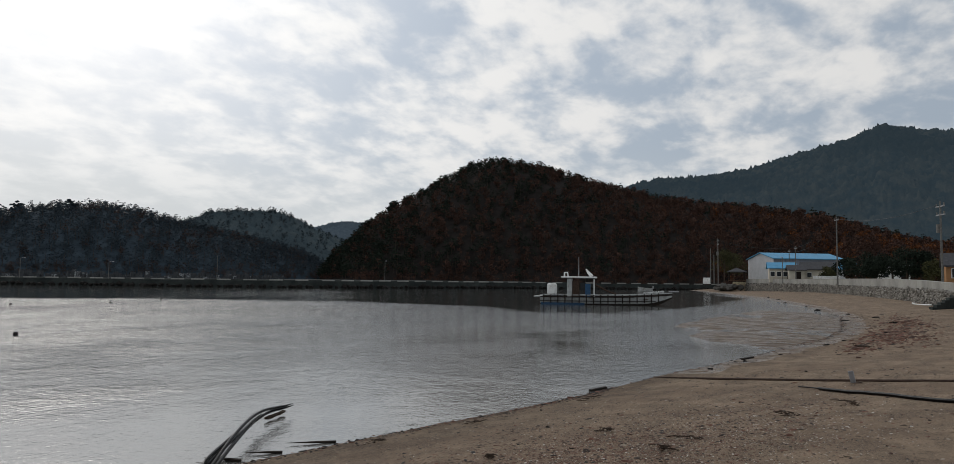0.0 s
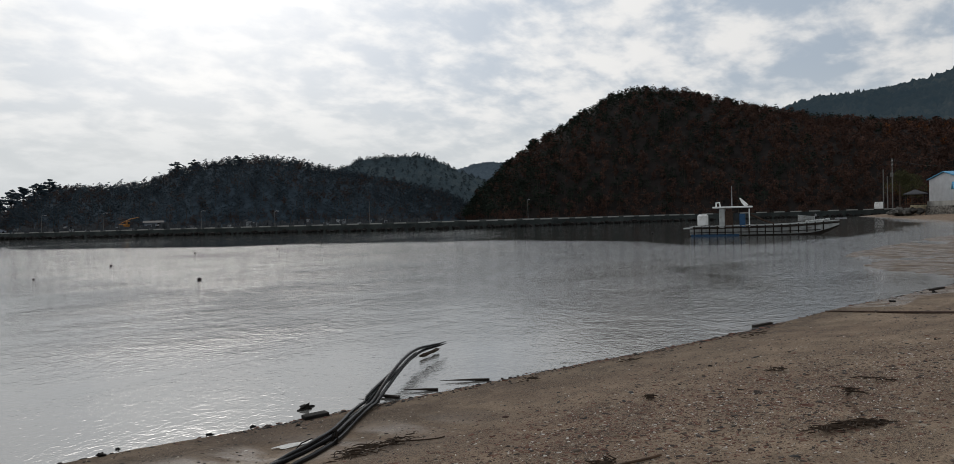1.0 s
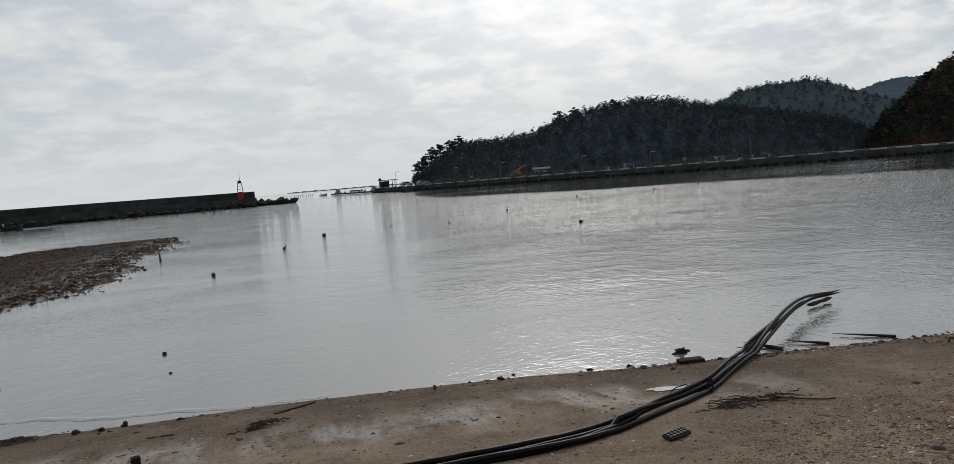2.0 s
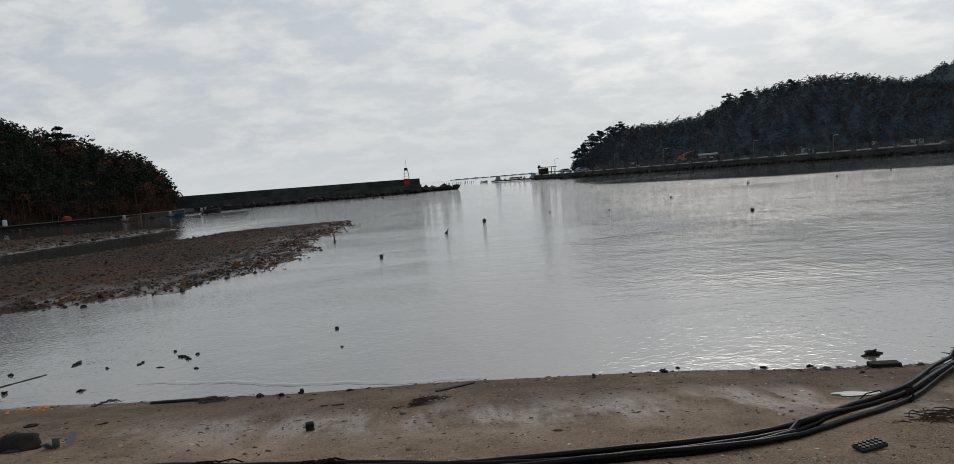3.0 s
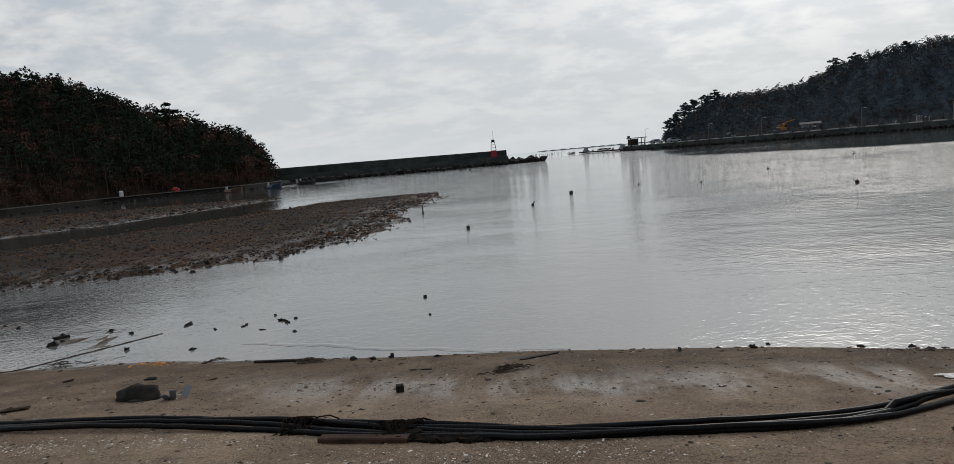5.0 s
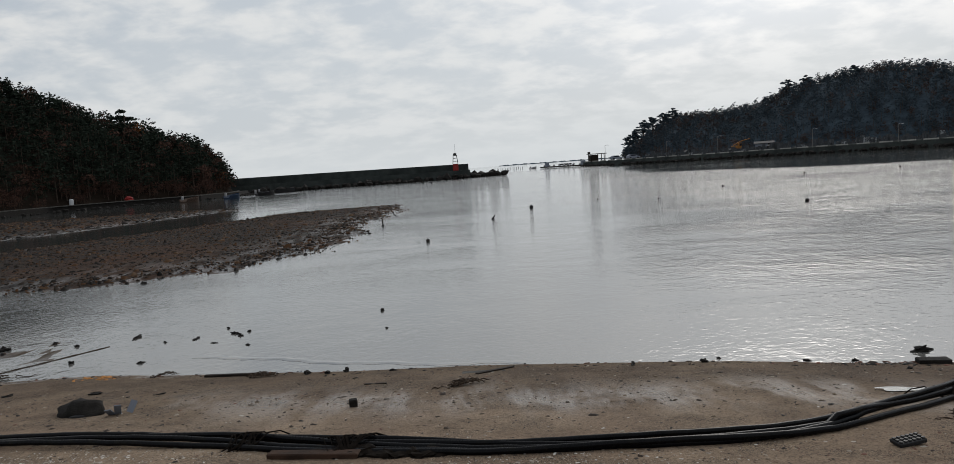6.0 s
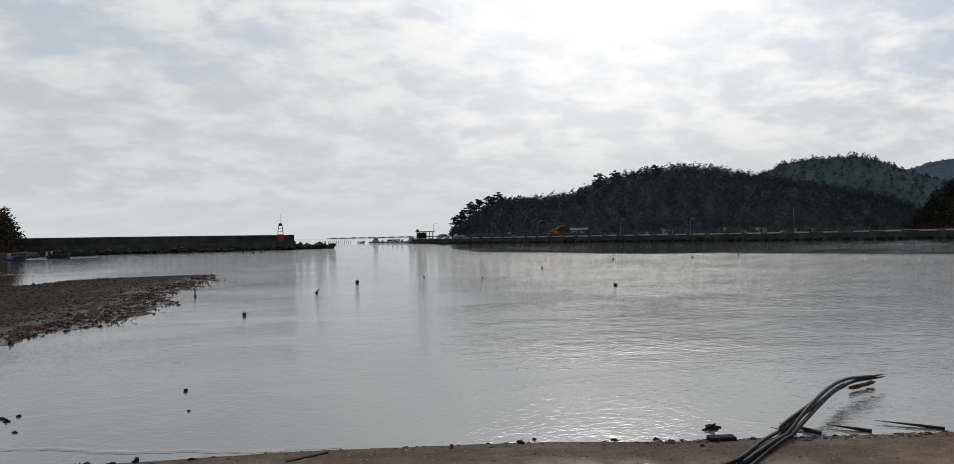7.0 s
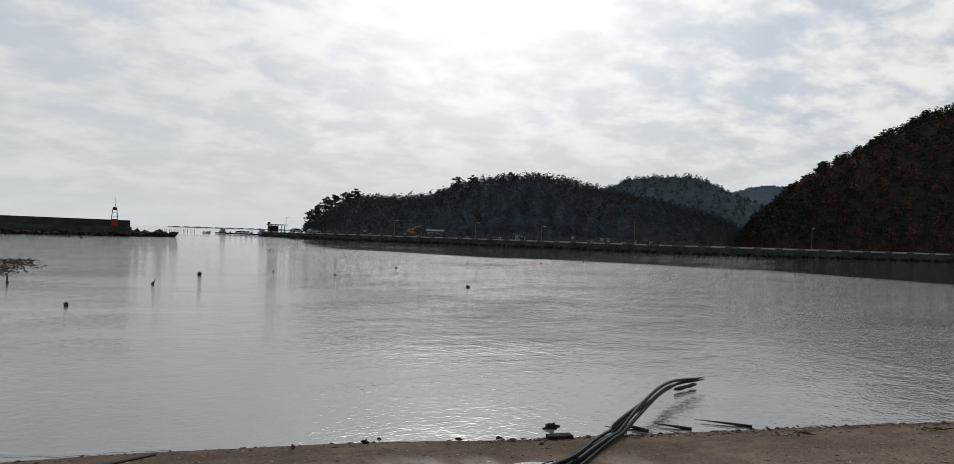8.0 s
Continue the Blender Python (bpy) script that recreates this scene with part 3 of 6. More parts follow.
def hill_height(rows, az, s, tree):
    """Ground height and distance on a hill given by rows of bearing, foot, ridge and top."""
    a, foot, ridge, top = (np.array(c, float) for c in zip(*rows))
    f, r, t = np.interp(az, a, foot), np.interp(az, a, ridge), np.interp(az, a, top)
    t = np.maximum(t - tree, 0.8)
    h = np.where(s < 1, 1.2 + (t - 1.2) * (1 - np.clip(1 - s, 0, 1) ** 1.55), t - (s - 1) * t * 0.8)
    h = np.where(s < 0, 1.2 + s * 20, h)
    return h, f + (r - f) * s


def build_hill(name, label, rows, mat, tree, rough, step=0.35, levels=26, jag=0.0):
    az = np.arange(rows[0][0], rows[-1][0] + step * 0.5, step)
    s = np.concatenate([[-0.09], np.linspace(0, 1.0, levels), [1.15, 1.5, 2.0, 2.3]])
    ga, gs = np.meshgrid(az, s)
    h, d = hill_height(rows, ga, gs, tree)
    x, y = ring_place(ga, d)
    h = h + rough * waves(x, y, 0.12, 3) * np.clip(gs * 3, 0, 1) + rough * 0.5 * waves(x, y, 0.35, 4) * np.clip(gs * 3, 0, 1)
    # far canopies: uneven crowns
    h = h + jag * np.abs(np.random.RandomState(len(name)).normal(size=h.shape)) * np.clip(gs * 4, 0, 1)
    n, m = ga.shape
    i = np.arange(n * m).reshape(n, m)
    quads = np.stack([i[:-1, :-1], i[1:, :-1], i[1:, 1:], i[:-1, 1:]], -1).reshape(-1, 4)
    ob = big_mesh(name, np.stack([x, y, h], -1).reshape(-1, 3), quads, [mat], smooth=True)
    return tagged(ob, label, "hill", kind="structure")


def build_wood(name, label, rows, count, tree, rough, blades, size, mats, shares, seed, scale=(0.75, 1.25), warm=0.0):
    """A wood over a hill: mats are needles, leaves and further leaves; shares say how common each is."""
    rng = np.random.RandomState(seed)
    temps = []
    for k in range(len(mats)):
        maker = pine_template if k == 0 else broad_template
        temps.append([maker(rng, blades, size) for _ in range(5)])
    bushes = [broad_template(rng, blades, size, 7.0, 3.4) for _ in range(4)]
    trunk = trunk_quads(6.5, 0.16)
    # evenly strewn, so that no bare ground is left between the crowns
    turn = np.arange(count)
    az = rows[0][0] + 0.05 + (rows[-1][0] - rows[0][0] - 0.1) * ((turn * 0.7548776662 + 0.02 * rng.uniform(size=count)) % 1.0)
    s = ((turn * 0.5698402910 + 0.02 * rng.uniform(size=count)) % 1.0) ** 0.9 * 1.06
    s[: count // 9] = rng.uniform(0.93, 1.03, count // 9)
    low = np.zeros(count, bool)
    low[-count // 4 :] = True
    s[low] = np.where(rng.uniform(size=int(low.sum())) < 0.45, rng.uniform(-0.05, 0.10, int(low.sum())), rng.uniform(0.88, 1.03, int(low.sum())))
    h, d = hill_height(rows, az, s, 3.7)
    x, y = ring_place(az, d)
    h = h + rough * waves(x, y, 0.12, 3) * np.clip(s * 3, 0, 1) + rough * 0.5 * waves(x, y, 0.35, 4) * np.clip(s * 3, 0, 1)
    drift = 0.5 * waves(x, y, 0.05, seed) + 0.45 * rng.normal(size=count) + 0.03 * warm * (az - 70)
    order = np.argsort(np.argsort(drift)) / count
    kind = np.searchsorted(np.cumsum(shares), order, side="right").clip(0, len(mats) - 1)
    kind[low] = np.where(s[low] < 0.5, 1, 0) if len(mats) == 2 else 1
    kind[: count // 9] = np.where(rng.uniform(size=count // 9) < 0.7, 0, kind[: count // 9])
    corners, index = [], []
    for j in range(count):
        a, k = rng.uniform(0, 6.28), rng.uniform(*scale) * tree / 7.5 * (0.55 if low[j] else 1.0)
        m = np.array([[math.cos(a), math.sin(a), 0], [-math.sin(a), math.cos(a), 0], [0, 0, rng.uniform(0.85, 1.15)]]) * k
        base = np.array([x[j], y[j], h[j]])
        t = bushes[rng.randint(4)] if low[j] else temps[kind[j]][rng.randint(5)]
        corners.append((t.reshape(-1, 3) @ m + base).reshape(-1, 4, 3))
        index.append(np.full(len(t), kind[j]))
        corners.append((trunk.reshape(-1, 3) @ m + base).reshape(-1, 4, 3))
        index.append(np.full(len(trunk), len(mats)))
    corners = np.concatenate(corners)
    quads = np.arange(len(corners) * 4).reshape(-1, 4)
    ob = big_mesh(name, corners.reshape(-1, 3), quads, [*mats, BARK], np.concatenate(index))
    return tagged(ob, label, "woodland", kind="stuff")


def raised(rows):
    """Rows of bearing, foot, ridge and rise in degrees, turned into heights."""
    return [(a, f, r, 2.36 + r * math.tan(radians(e))) for a, f, r, e in rows]


HEADLAND = raised([(-62, 112, 150, 8.4), (-45, 114, 152, 8.4), (-36, 121, 156, 8.05), (-31.8, 128, 160, 7.75), (-28.9, 133, 164, 6.8), (-26.3, 137, 166, 5.5), (-23.5, 140, 168, 4.8), (-21.9, 141, 168, 4.1), (-19.3, 144, 166, 3.3), (-18.0, 148, 163, 1.9), (-17.3, 152, 160, 0.4)])
ISLAND = raised([(13.9, 272, 290, 0.2), (14.5, 268, 300, 0.7), (15.3, 266, 312, 1.4), (16.3, 264, 322, 2.1), (18.5, 262, 330, 2.95), (21, 262, 330, 2.9), (23.4, 262, 330, 3.05), (26.4, 262, 330, 4.2), (29.3, 264, 332, 4.9), (32.3, 266, 335, 5.05), (34.8, 268, 335, 4.8), (38.2, 270, 335, 3.95), (42, 275, 335, 3.3), (46, 285, 335, 2.3), (49, 300, 335, 0.9)])
SECOND = raised([(33, 1200, 1440, 2.4), (36, 1200, 1440, 3.4), (38.2, 1200, 1440, 4.0), (39.6, 1200, 1440, 4.75), (42, 1200, 1440, 5.0), (44.8, 1200, 1440, 5.0), (46.6, 1200, 1440, 4.3), (47.9, 1200, 1440, 3.6), (50, 1200, 1440, 2.8), (54, 1200, 1440, 2.0)])
THIRD = raised([(43, 2100, 2700, 2.8), (46, 2100, 2700, 3.5), (47.9, 2100, 2700, 3.9), (49.7, 2100, 2700, 4.35), (51.5, 2100, 2700, 4.3), (54, 2100, 2700, 3.7), (58, 2100, 2700, 2.0)])
BIG_HILL = raised([(48.1, 290, 300, 0.3), (49.3, 278, 306, 2.0), (50.4, 268, 312, 3.0), (51.4, 264, 316, 4.0), (52.5, 262, 322, 4.85), (54.0, 260, 330, 5.95), (56.5, 260, 338, 7.25), (58.4, 260, 344, 8.4), (60, 260, 348, 9.2), (62.4, 260, 352, 9.75), (65.5, 258, 350, 9.35), (68.4, 256, 345, 8.5), (71.9, 252, 338, 7.5), (74.3, 250, 333, 6.85), (77.5, 246, 326, 6.25), (82, 238, 315, 5.7), (86.2, 230, 305, 5.1), (89.7, 224, 296, 4.1), (92.3, 220, 290, 3.2), (95, 218, 285, 2.8), (104, 215, 280, 2.6), (118, 215, 280, 2.0)])
RANGE = raised([(66, 1150, 2200, 4.5), (70, 1150, 2200, 6.0), (73.3, 1150, 2200, 7.2), (75.2, 1150, 2200, 7.6), (79.4, 1150, 2200, 7.8), (82, 1150, 2200, 8.2), (85.9, 1150, 2200, 9.2), (89.1, 1150, 2200, 10.0), (91, 1150, 2200, 10.75), (92.9, 1150, 2200, 10.3), (95.3, 1150, 2200, 9.9), (101, 1150, 2200, 8.6), (112, 1150, 2200, 6.5), (124, 1150, 2200, 3.0)])
build_hill("hill_mountain", "wooded mountain behind the village, blue haze painted on", RANGE, MOUNTAIN, 0, 14, 0.14, 110, 5.0)
build_hill("hill_distant", "distant wooded hill, blue haze painted on", THIRD, FAR_HILL, 0, 4, 0.1, 60, 4.0)
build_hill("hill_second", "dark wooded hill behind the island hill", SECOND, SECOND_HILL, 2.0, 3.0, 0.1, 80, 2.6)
build_hill("hill_island", "dark pine-covered hill above the pier", ISLAND, HAZED_ISLAND_FLOOR, 2.5, 0.8)
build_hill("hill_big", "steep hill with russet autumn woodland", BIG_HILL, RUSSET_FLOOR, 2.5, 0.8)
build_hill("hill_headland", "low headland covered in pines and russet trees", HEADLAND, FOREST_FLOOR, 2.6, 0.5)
build_wood("hazed_second_hill_wood", "pine wood on the second hill's ridge, tinted pale for haze", SECOND, 700, 11.0, 3.0, 60, 0.8, [HAZED_FAR_PINE, HAZED_FAR_PINE], (0.85, 1.0), 51)
build_wood("island_wood", "dark pine wood with a few russet trees", ISLAND, 2300, 4.5, 0.8, 125, 0.42, [HAZED_PINE, HAZED_RUSSET], (0.78, 1.0), 52)
build_wood("big_hill_wood", "mixed autumn wood, russet, orange and pine green", BIG_HILL, 6600, 4.5, 0.8, 82, 0.56, [PINE_LEAF, RUSSET_LEAF, ORANGE_LEAF, OLIVE_LEAF], (0.17, 0.57, 0.18, 0.08), 53, warm=1.6)
build_wood("headland_wood", "dense dark pines and russet oaks on the headland", HEADLAND, 2100, 4.5, 0.5, 150, 0.36, [PINE_LEAF, RUSSET_LEAF, ORANGE_LEAF], (0.70, 0.285, 0.015), 54)


def pine_tree(name, x, y, z, height, seed, label, mat, size, blades=420):
    """A single pine: tapered trunk with limbs, and a ragged crown in tiers."""
    rng = np.random.RandomState(seed)
    tree = root(name, pose(x, y, z, 0, 0, seed * 40), label, "tree")
    bm = bmesh.new()
    lean = rng.uniform(-0.06, 0.06, 2)
    tube(bm, [(lean[0] * h, lean[1] * h, h) for h in (-0.8, height * 0.3, height * 0.6, height * 0.97)], [height * 0.028, height * 0.022, height * 0.015, height * 0.004], 7)
    for i in range(9):
        h = height * (0.35 + 0.06 * i)
        a = i * 2.4
        r = height * 0.3 * (1 - i / 12)
        tube(bm, [(lean[0] * h, lean[1] * h, h), (lean[0] * h + r * 0.6 * math.cos(a), lean[1] * h + r * 0.6 * math.sin(a), h + 0.12 * r), (lean[0] * h + r * math.cos(a), lean[1] * h + r * math.sin(a), h + 0.3 * r)], [height * 0.009, height * 0.006, height * 0.003], 5)
    part("trunk", bm, BARK, tree)
    c = pine_template(rng, blades, size, height, height * 0.38)
    crown = big_mesh("crown", c.reshape(-1, 3), np.arange(len(c) * 4).reshape(-1, 4), [mat])
    crown.parent = tree
    return tree


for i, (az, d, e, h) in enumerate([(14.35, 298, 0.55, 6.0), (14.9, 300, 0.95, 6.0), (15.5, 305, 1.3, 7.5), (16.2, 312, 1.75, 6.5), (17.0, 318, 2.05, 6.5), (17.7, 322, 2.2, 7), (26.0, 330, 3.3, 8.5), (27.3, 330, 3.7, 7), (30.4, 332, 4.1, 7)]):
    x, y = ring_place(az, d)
    pine_tree("pine_tree", float(x), float(y), 2.36 + d * math.tan(radians(e)), h, 60 + i, "wind-bent pine standing on the island's edge", HAZED_PINE, 0.6)
for i, (az, d, e, h) in enumerate([(51.9, 318, 3.2, 8), (53.9, 326, 4.7, 9), (57.3, 338, 6.7, 7), (63.0, 350, 8.6, 8), (66.8, 346, 7.9, 8), (69.0, 342, 7.3, 7.5)]):
    x, y = ring_place(az, d)
    pine_tree("pine_tree", float(x), float(y), 2.36 + d * math.tan(radians(e)), h, 80 + i, "dark pine standing out on the hill's ridge", PINE_LEAF, 0.6)
for i, (az, d, e, h) in enumerate([(-24.2, 160, 2.7, 9.0), (-22.6, 161, 2.2, 6.0), (-20.6, 161, 1.6, 5.5), (-19.6, 160, 1.4, 5.5), (-18.6, 158, 0.7, 4.5), (-28.0, 157, 4.4, 6.5), (-31.2, 154, 5.3, 6.5), (-33.4, 152, 5.6, 6.5)]):
    x, y = ring_place(az, d)
    pine_tree("pine_tree", float(x), float(y), 2.36 + d * math.tan(radians(e)), h, 100 + i, "tall ragged pine on the headland's skyline", PINE_LEAF, 0.42, 650)


# ---- harbour works ----
def strip_wall(name, line, width, z0, z1, mat, parent=None, batter=0.0, label=""):
    """A wall of constant section along a plan line."""
    bm = bmesh.new()
    pts = [Vector((x, y, 0)) for x, y in line]
    rings = []
    for i, p in enumerate(pts):
        d = (pts[min(i + 1, len(pts) - 1)] - pts[max(i - 1, 0)]).normalized()
        s = Vector((-d.y, d.x, 0)) * width * 0.5
        zt = z1[i] if isinstance(z1, (list, tuple)) else z1
        zb = z0[i] if isinstance(z0, (list, tuple)) else z0
        rings.append([bm.verts.new(q) for q in (p - s * (1 + batter) + Vector((0, 0, zb)), p + s * (1 + batter) + Vector((0, 0, zb)), p + s + Vector((0, 0, zt)), p - s + Vector((0, 0, zt)))])
    for a, b in zip(rings, rings[1:]):
        for j in range(4):
            bm.faces.new((a[j], b[j], b[(j + 1) % 4], a[(j + 1) % 4]))
    bm.faces.new(rings[0])
    bm.faces.new(rings[-1][::-1])
    bmesh.ops.recalc_face_normals(bm, faces=bm.faces)
    return part(name, bm, mat, parent, label)


def along(line, step, jitter=0.0, rng=random):
    """Places every step metres along a plan line, with the heading there."""
    out = []
    for (x0, y0), (x1, y1) in zip(line, line[1:]):
        n = max(1, int(math.hypot(x1 - x0, y1 - y0) / step))
        for i in range(n):
            u = (i + 0.5) / n + rng.uniform(-jitter, jitter) / n
            out.append((x0 + (x1 - x0) * u, y0 + (y1 - y0) * u, math.atan2(y1 - y0, x1 - x0)))
    return out


def rubble(name, line, spread, size, z, mat, label, seed, step=0.8, rows=3, parent=None, side=0.0):
    """Tumbled stones along a plan line, joined."""
    rng = random.Random(seed)
    bm = bmesh.new()
    for x, y, a in along(line, step, 0.4, rng):
        for _ in range(rows):
            o = rng.uniform(-spread, spread) + side
            s = size * rng.uniform(0.5, 1.3)
            zz = z + (rng.uniform(-0.2, 1.0) * size * 0.8) * (1 - abs(o - side) / (spread * 1.6))
            lump(bm, (x - math.sin(a) * o, y + math.cos(a) * o, zz), (s, s * rng.uniform(0.6, 1), s * rng.uniform(0.5, 0.8)), rng.random() * 50, 0.4, 1, Matrix.Rotation(rng.uniform(0, 6), 3, "Z"))
    ob = part(name, bm, mat, parent)
    return tagged(ob, label, "" if parent else "stones", kind="stuff")


PIER = [(46, 232), (54, 211), (66, 186), (80, 158), (90, 136), (99, 117), (112, 101), (134, 88), (160, 74), (182, 56), (194, 42), (202, 26)]
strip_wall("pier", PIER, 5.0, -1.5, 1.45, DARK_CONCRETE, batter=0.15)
tagged(bpy.data.objects["pier"], "long low concrete pier with a dark stone face", "pier", kind="structure")
rubble("pier_rubble", PIER, 0.7, 0.55, 0.15, DARK_ROCK, "dark boulders piled against the pier's foot", 5, 1.1, 3, side=-3.0)
cap = None
for x, y, a in along(PIER, 4.2):
    if cap is None:
        bm = boxed((0, 0, 0), (2.6, 0.5, 0.24), 0.03)
        cap = part("kerb_block", bm, CONCRETE)
        cap.matrix_world = pose(x - math.sin(a) * -2.2, y + math.cos(a) * -2.2, 1.6, 0, 0, math.degrees(a))
        tagged(cap, "pale concrete kerb block on the pier's edge", "kerb", "kerb blocks on the pier")
    else:
        copy_thing(cap, pose(x - math.sin(a) * -2.2, y + math.cos(a) * -2.2, 1.6, 0, 0, math.degrees(a)))

# ground behind the pier, with stacks of fishing gear
YARD = [(66, 226), (86, 203), (108, 180), (128, 155), (150, 135), (185, 120), (215, 95)]
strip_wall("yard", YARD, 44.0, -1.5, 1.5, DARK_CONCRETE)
tagged(bpy.data.objects["yard"], "flat concrete working yard behind the pier", "ground", kind="structure")


def gear_pile(line, seed):
    rng = random.Random(seed)
    bm = bmesh.new()
    for x, y, a in along(line, 1.0, 0.4, rng):
        for _ in range(4):
            o = rng.uniform(-3, 3)
            h = rng.uniform(0.3, 2.1) * (1 - abs(o) / 4.5)
            m = Matrix.Translation((x - math.sin(a) * o, y + math.cos(a) * o, 1.5 + h * 0.5)) @ Matrix.Rotation(rng.uniform(0, 3), 4, "Z")
            box(bm, (0, 0, 0), (rng.uniform(0.5, 1.3), rng.uniform(0.4, 0.9), h), m)
    ob = part("fishing_gear_stack", bm, NET_GREY)
    return tagged(ob, "stacked grey shellfish cages and floats", "gear", kind="stuff")


NET_GREY = None


def make_gear():
    m, k = material("mixed_gear")
    rnd = k.add("ShaderNodeNewGeometry").outputs["Random Per Island"]
    col = k.mix(k.ramp(rnd, 0.80, 0.98), (0.05, 0.058, 0.062), (0.30, 0.32, 0.33))
    k.plug(k.mix(k.ramp(k.noise(k.place, 3.0), 0.4, 0.6), col, (0.04, 0.04, 0.045)), k.shader.inputs["Base Color"])
    k.shader.inputs["Roughness"].default_value = 0.8
    return m


NET_GREY = make_gear()
gear_pile([(62, 222), (86, 197), (110, 170), (128, 150), (142, 140)], 7)

BREAK = [(-52, 162), (-30, 163.5), (-10, 165), (4, 166)]
bw = root("breakwater", pose(0, 0, 0), "long dark concrete breakwater with a raised parapet", "breakwater", kind="structure")
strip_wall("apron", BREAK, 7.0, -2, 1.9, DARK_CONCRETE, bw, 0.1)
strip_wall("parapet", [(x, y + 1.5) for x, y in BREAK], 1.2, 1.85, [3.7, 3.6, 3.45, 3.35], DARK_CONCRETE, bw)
rubble("rubble_slope", BREAK, 1.6, 0.9, 0.1, DARK_ROCK, "dark armour stones along the breakwater", 9, 1.3, 4, bw, side=-4.5)
rubble("rubble_head", [(4, 166), (8, 167), (13, 168)], 2.6, 1.0, 0.15, DARK_ROCK, "armour stones at the breakwater's head", 10, 0.9, 5)


def beacon():
    t = root("harbour_beacon", pose(1.0, 165.2, 1.9), "small red harbour light on an open steel frame", "beacon")
    part("base", boxed((0, 0, 0.8), (1.3, 1.3, 1.6), 0.05), RED_PAINT, t, "red painted concrete base")
    for sx in (-1, 1):
        for sy in (-1, 1):
            part("leg", tubed([(sx * 0.6, sy * 0.6, 1.6), (sx * 0.4, sy * 0.4, 3.5)], 0.075, 6), DARK_PLASTIC, t)
    for z, w in ((2.2, 0.53), (2.9, 0.44)):
        bm = bmesh.new()
        for p, q in (((-1, -1), (1, -1)), ((1, -1), (1, 1)), ((1, 1), (-1, 1)), ((-1, 1), (-1, -1))):
            tube(bm, [(p[0] * w, p[1] * w, z), (q[0] * w, q[1] * w, z)], 0.045, 5)
        part("brace", bm, DARK_PLASTIC, t)
    bm = boxed((0, 0, 3.55), (1.0, 1.0, 0.1))
    part("platform", bm, DARK_PLASTIC, t)
    part("lantern", tubed([(0, 0, 3.6), (0, 0, 3.7), (0, 0, 4.05), (0, 0, 4.15)], [0.35, 0.4, 0.4, 0.15], 10), DARK_PLASTIC, t)
    part("mast", tubed([(0.1, 0, 4.1), (0.1, 0, 6.2)], [0.05, 0.02], 5), GREY_METAL, t)


beacon()
# quay road round the headland
QUAY = [(-105, 55), (-82.7, 68.8), (-67, 91.6), (-63, 108.5), (-55.4, 118), (-45.8, 125.3), (-43.6, 137.7), (-46.2, 152.5), (-49, 161)]
strip_wall("quay", [(x - 2, y + 3) for x, y in QUAY], 6.0, -1.2, 0.85, DARK_ROCK, batter=0.1)
QUAY_EDGE = strip_wall("quay_kerb", [(x - 0.1, y + 0.4) for x, y in QUAY], 0.4, 0.846, 0.98, ROCK)
tagged(QUAY_EDGE, "pale concrete kerb along the quay's edge", "kerb", kind="structure")
tagged(bpy.data.objects["quay"], "low concrete quay road round the headland", "quay", kind="structure")
rubble("quay_rubble", QUAY, 1.0, 0.34, 0.0, DARK_ROCK, "loose stones at the foot of the quay", 12, 1.2, 2, side=-2.0)

# ---- village shore ----
def sea_wall():
    w = root("sea_wall", pose(0, 0, 0), "rubble stone sea wall under a pale concrete parapet", "wall", kind="structure")
    strip_wall("stone_face", WALL_LINE, 0.9, 0.0, [1.6, 1.7, 1.75, 1.9, 2.0, 2.05, 2.1, 2.1, 2.1], DARK_ROCK, w, 0.5)
    strip_wall("parapet", WALL_LINE, 0.7, [1.59, 1.69, 1.74, 1.89, 1.99, 2.04, 2.09, 2.09, 2.09], [2.4, 2.45, 2.5, 2.75, 2.95, 3.0, 3.0, 3.0, 3.0], PALE_CONCRETE, w)
    rng = random.Random(4)
    bm = bmesh.new()
    for x, y, a in along(WALL_LINE, 0.42, 0.3, rng):
        z = 0.35
        while z < 1.62 + 0.004 * min(80, x - 40):
            s = rng.choice((0.13, 0.16, 0.2, 0.24, 0.3)) * rng.uniform(0.85, 1.15)
            z += s * 0.55
            o = 0.50 + (2.0 - z) * 0.14
            w_ = rng.uniform(-0.3, 0.3)
            lump(bm, (x - math.sin(a) * o + w_ * math.cos(a), y + math.cos(a) * o + w_ * math.sin(a), z), (s, 0.10 + 0.3 * s, s * rng.uniform(0.55, 0.85)), rng.random() * 40, 0.45, 1, Matrix.Rotation(a, 3, "Z") @ Matrix.Rotation(rng.uniform(-0.5, 0.5), 3, "Y"))
            z += s * 0.5
    tagged(part("face_stones", bm, WALL_STONE, w), "grey field stones of the wall face", kind="stuff")


sea_wall()


def stairs():
    base = ground_z(62.0, -5.0) - 0.1
    t = root("beach_steps", pose(62.0, -5.0, base, 0, 0, 8), "dark concrete steps from the wall down to the beach", "stairs", kind="structure")
    for i in range(9):
        h = 0.28 + i * 0.18
        part("step", boxed((0, -i * 0.27, h * 0.5), (1.1, 0.27, h), 0.015), DARK_CONCRETE, t)


stairs()


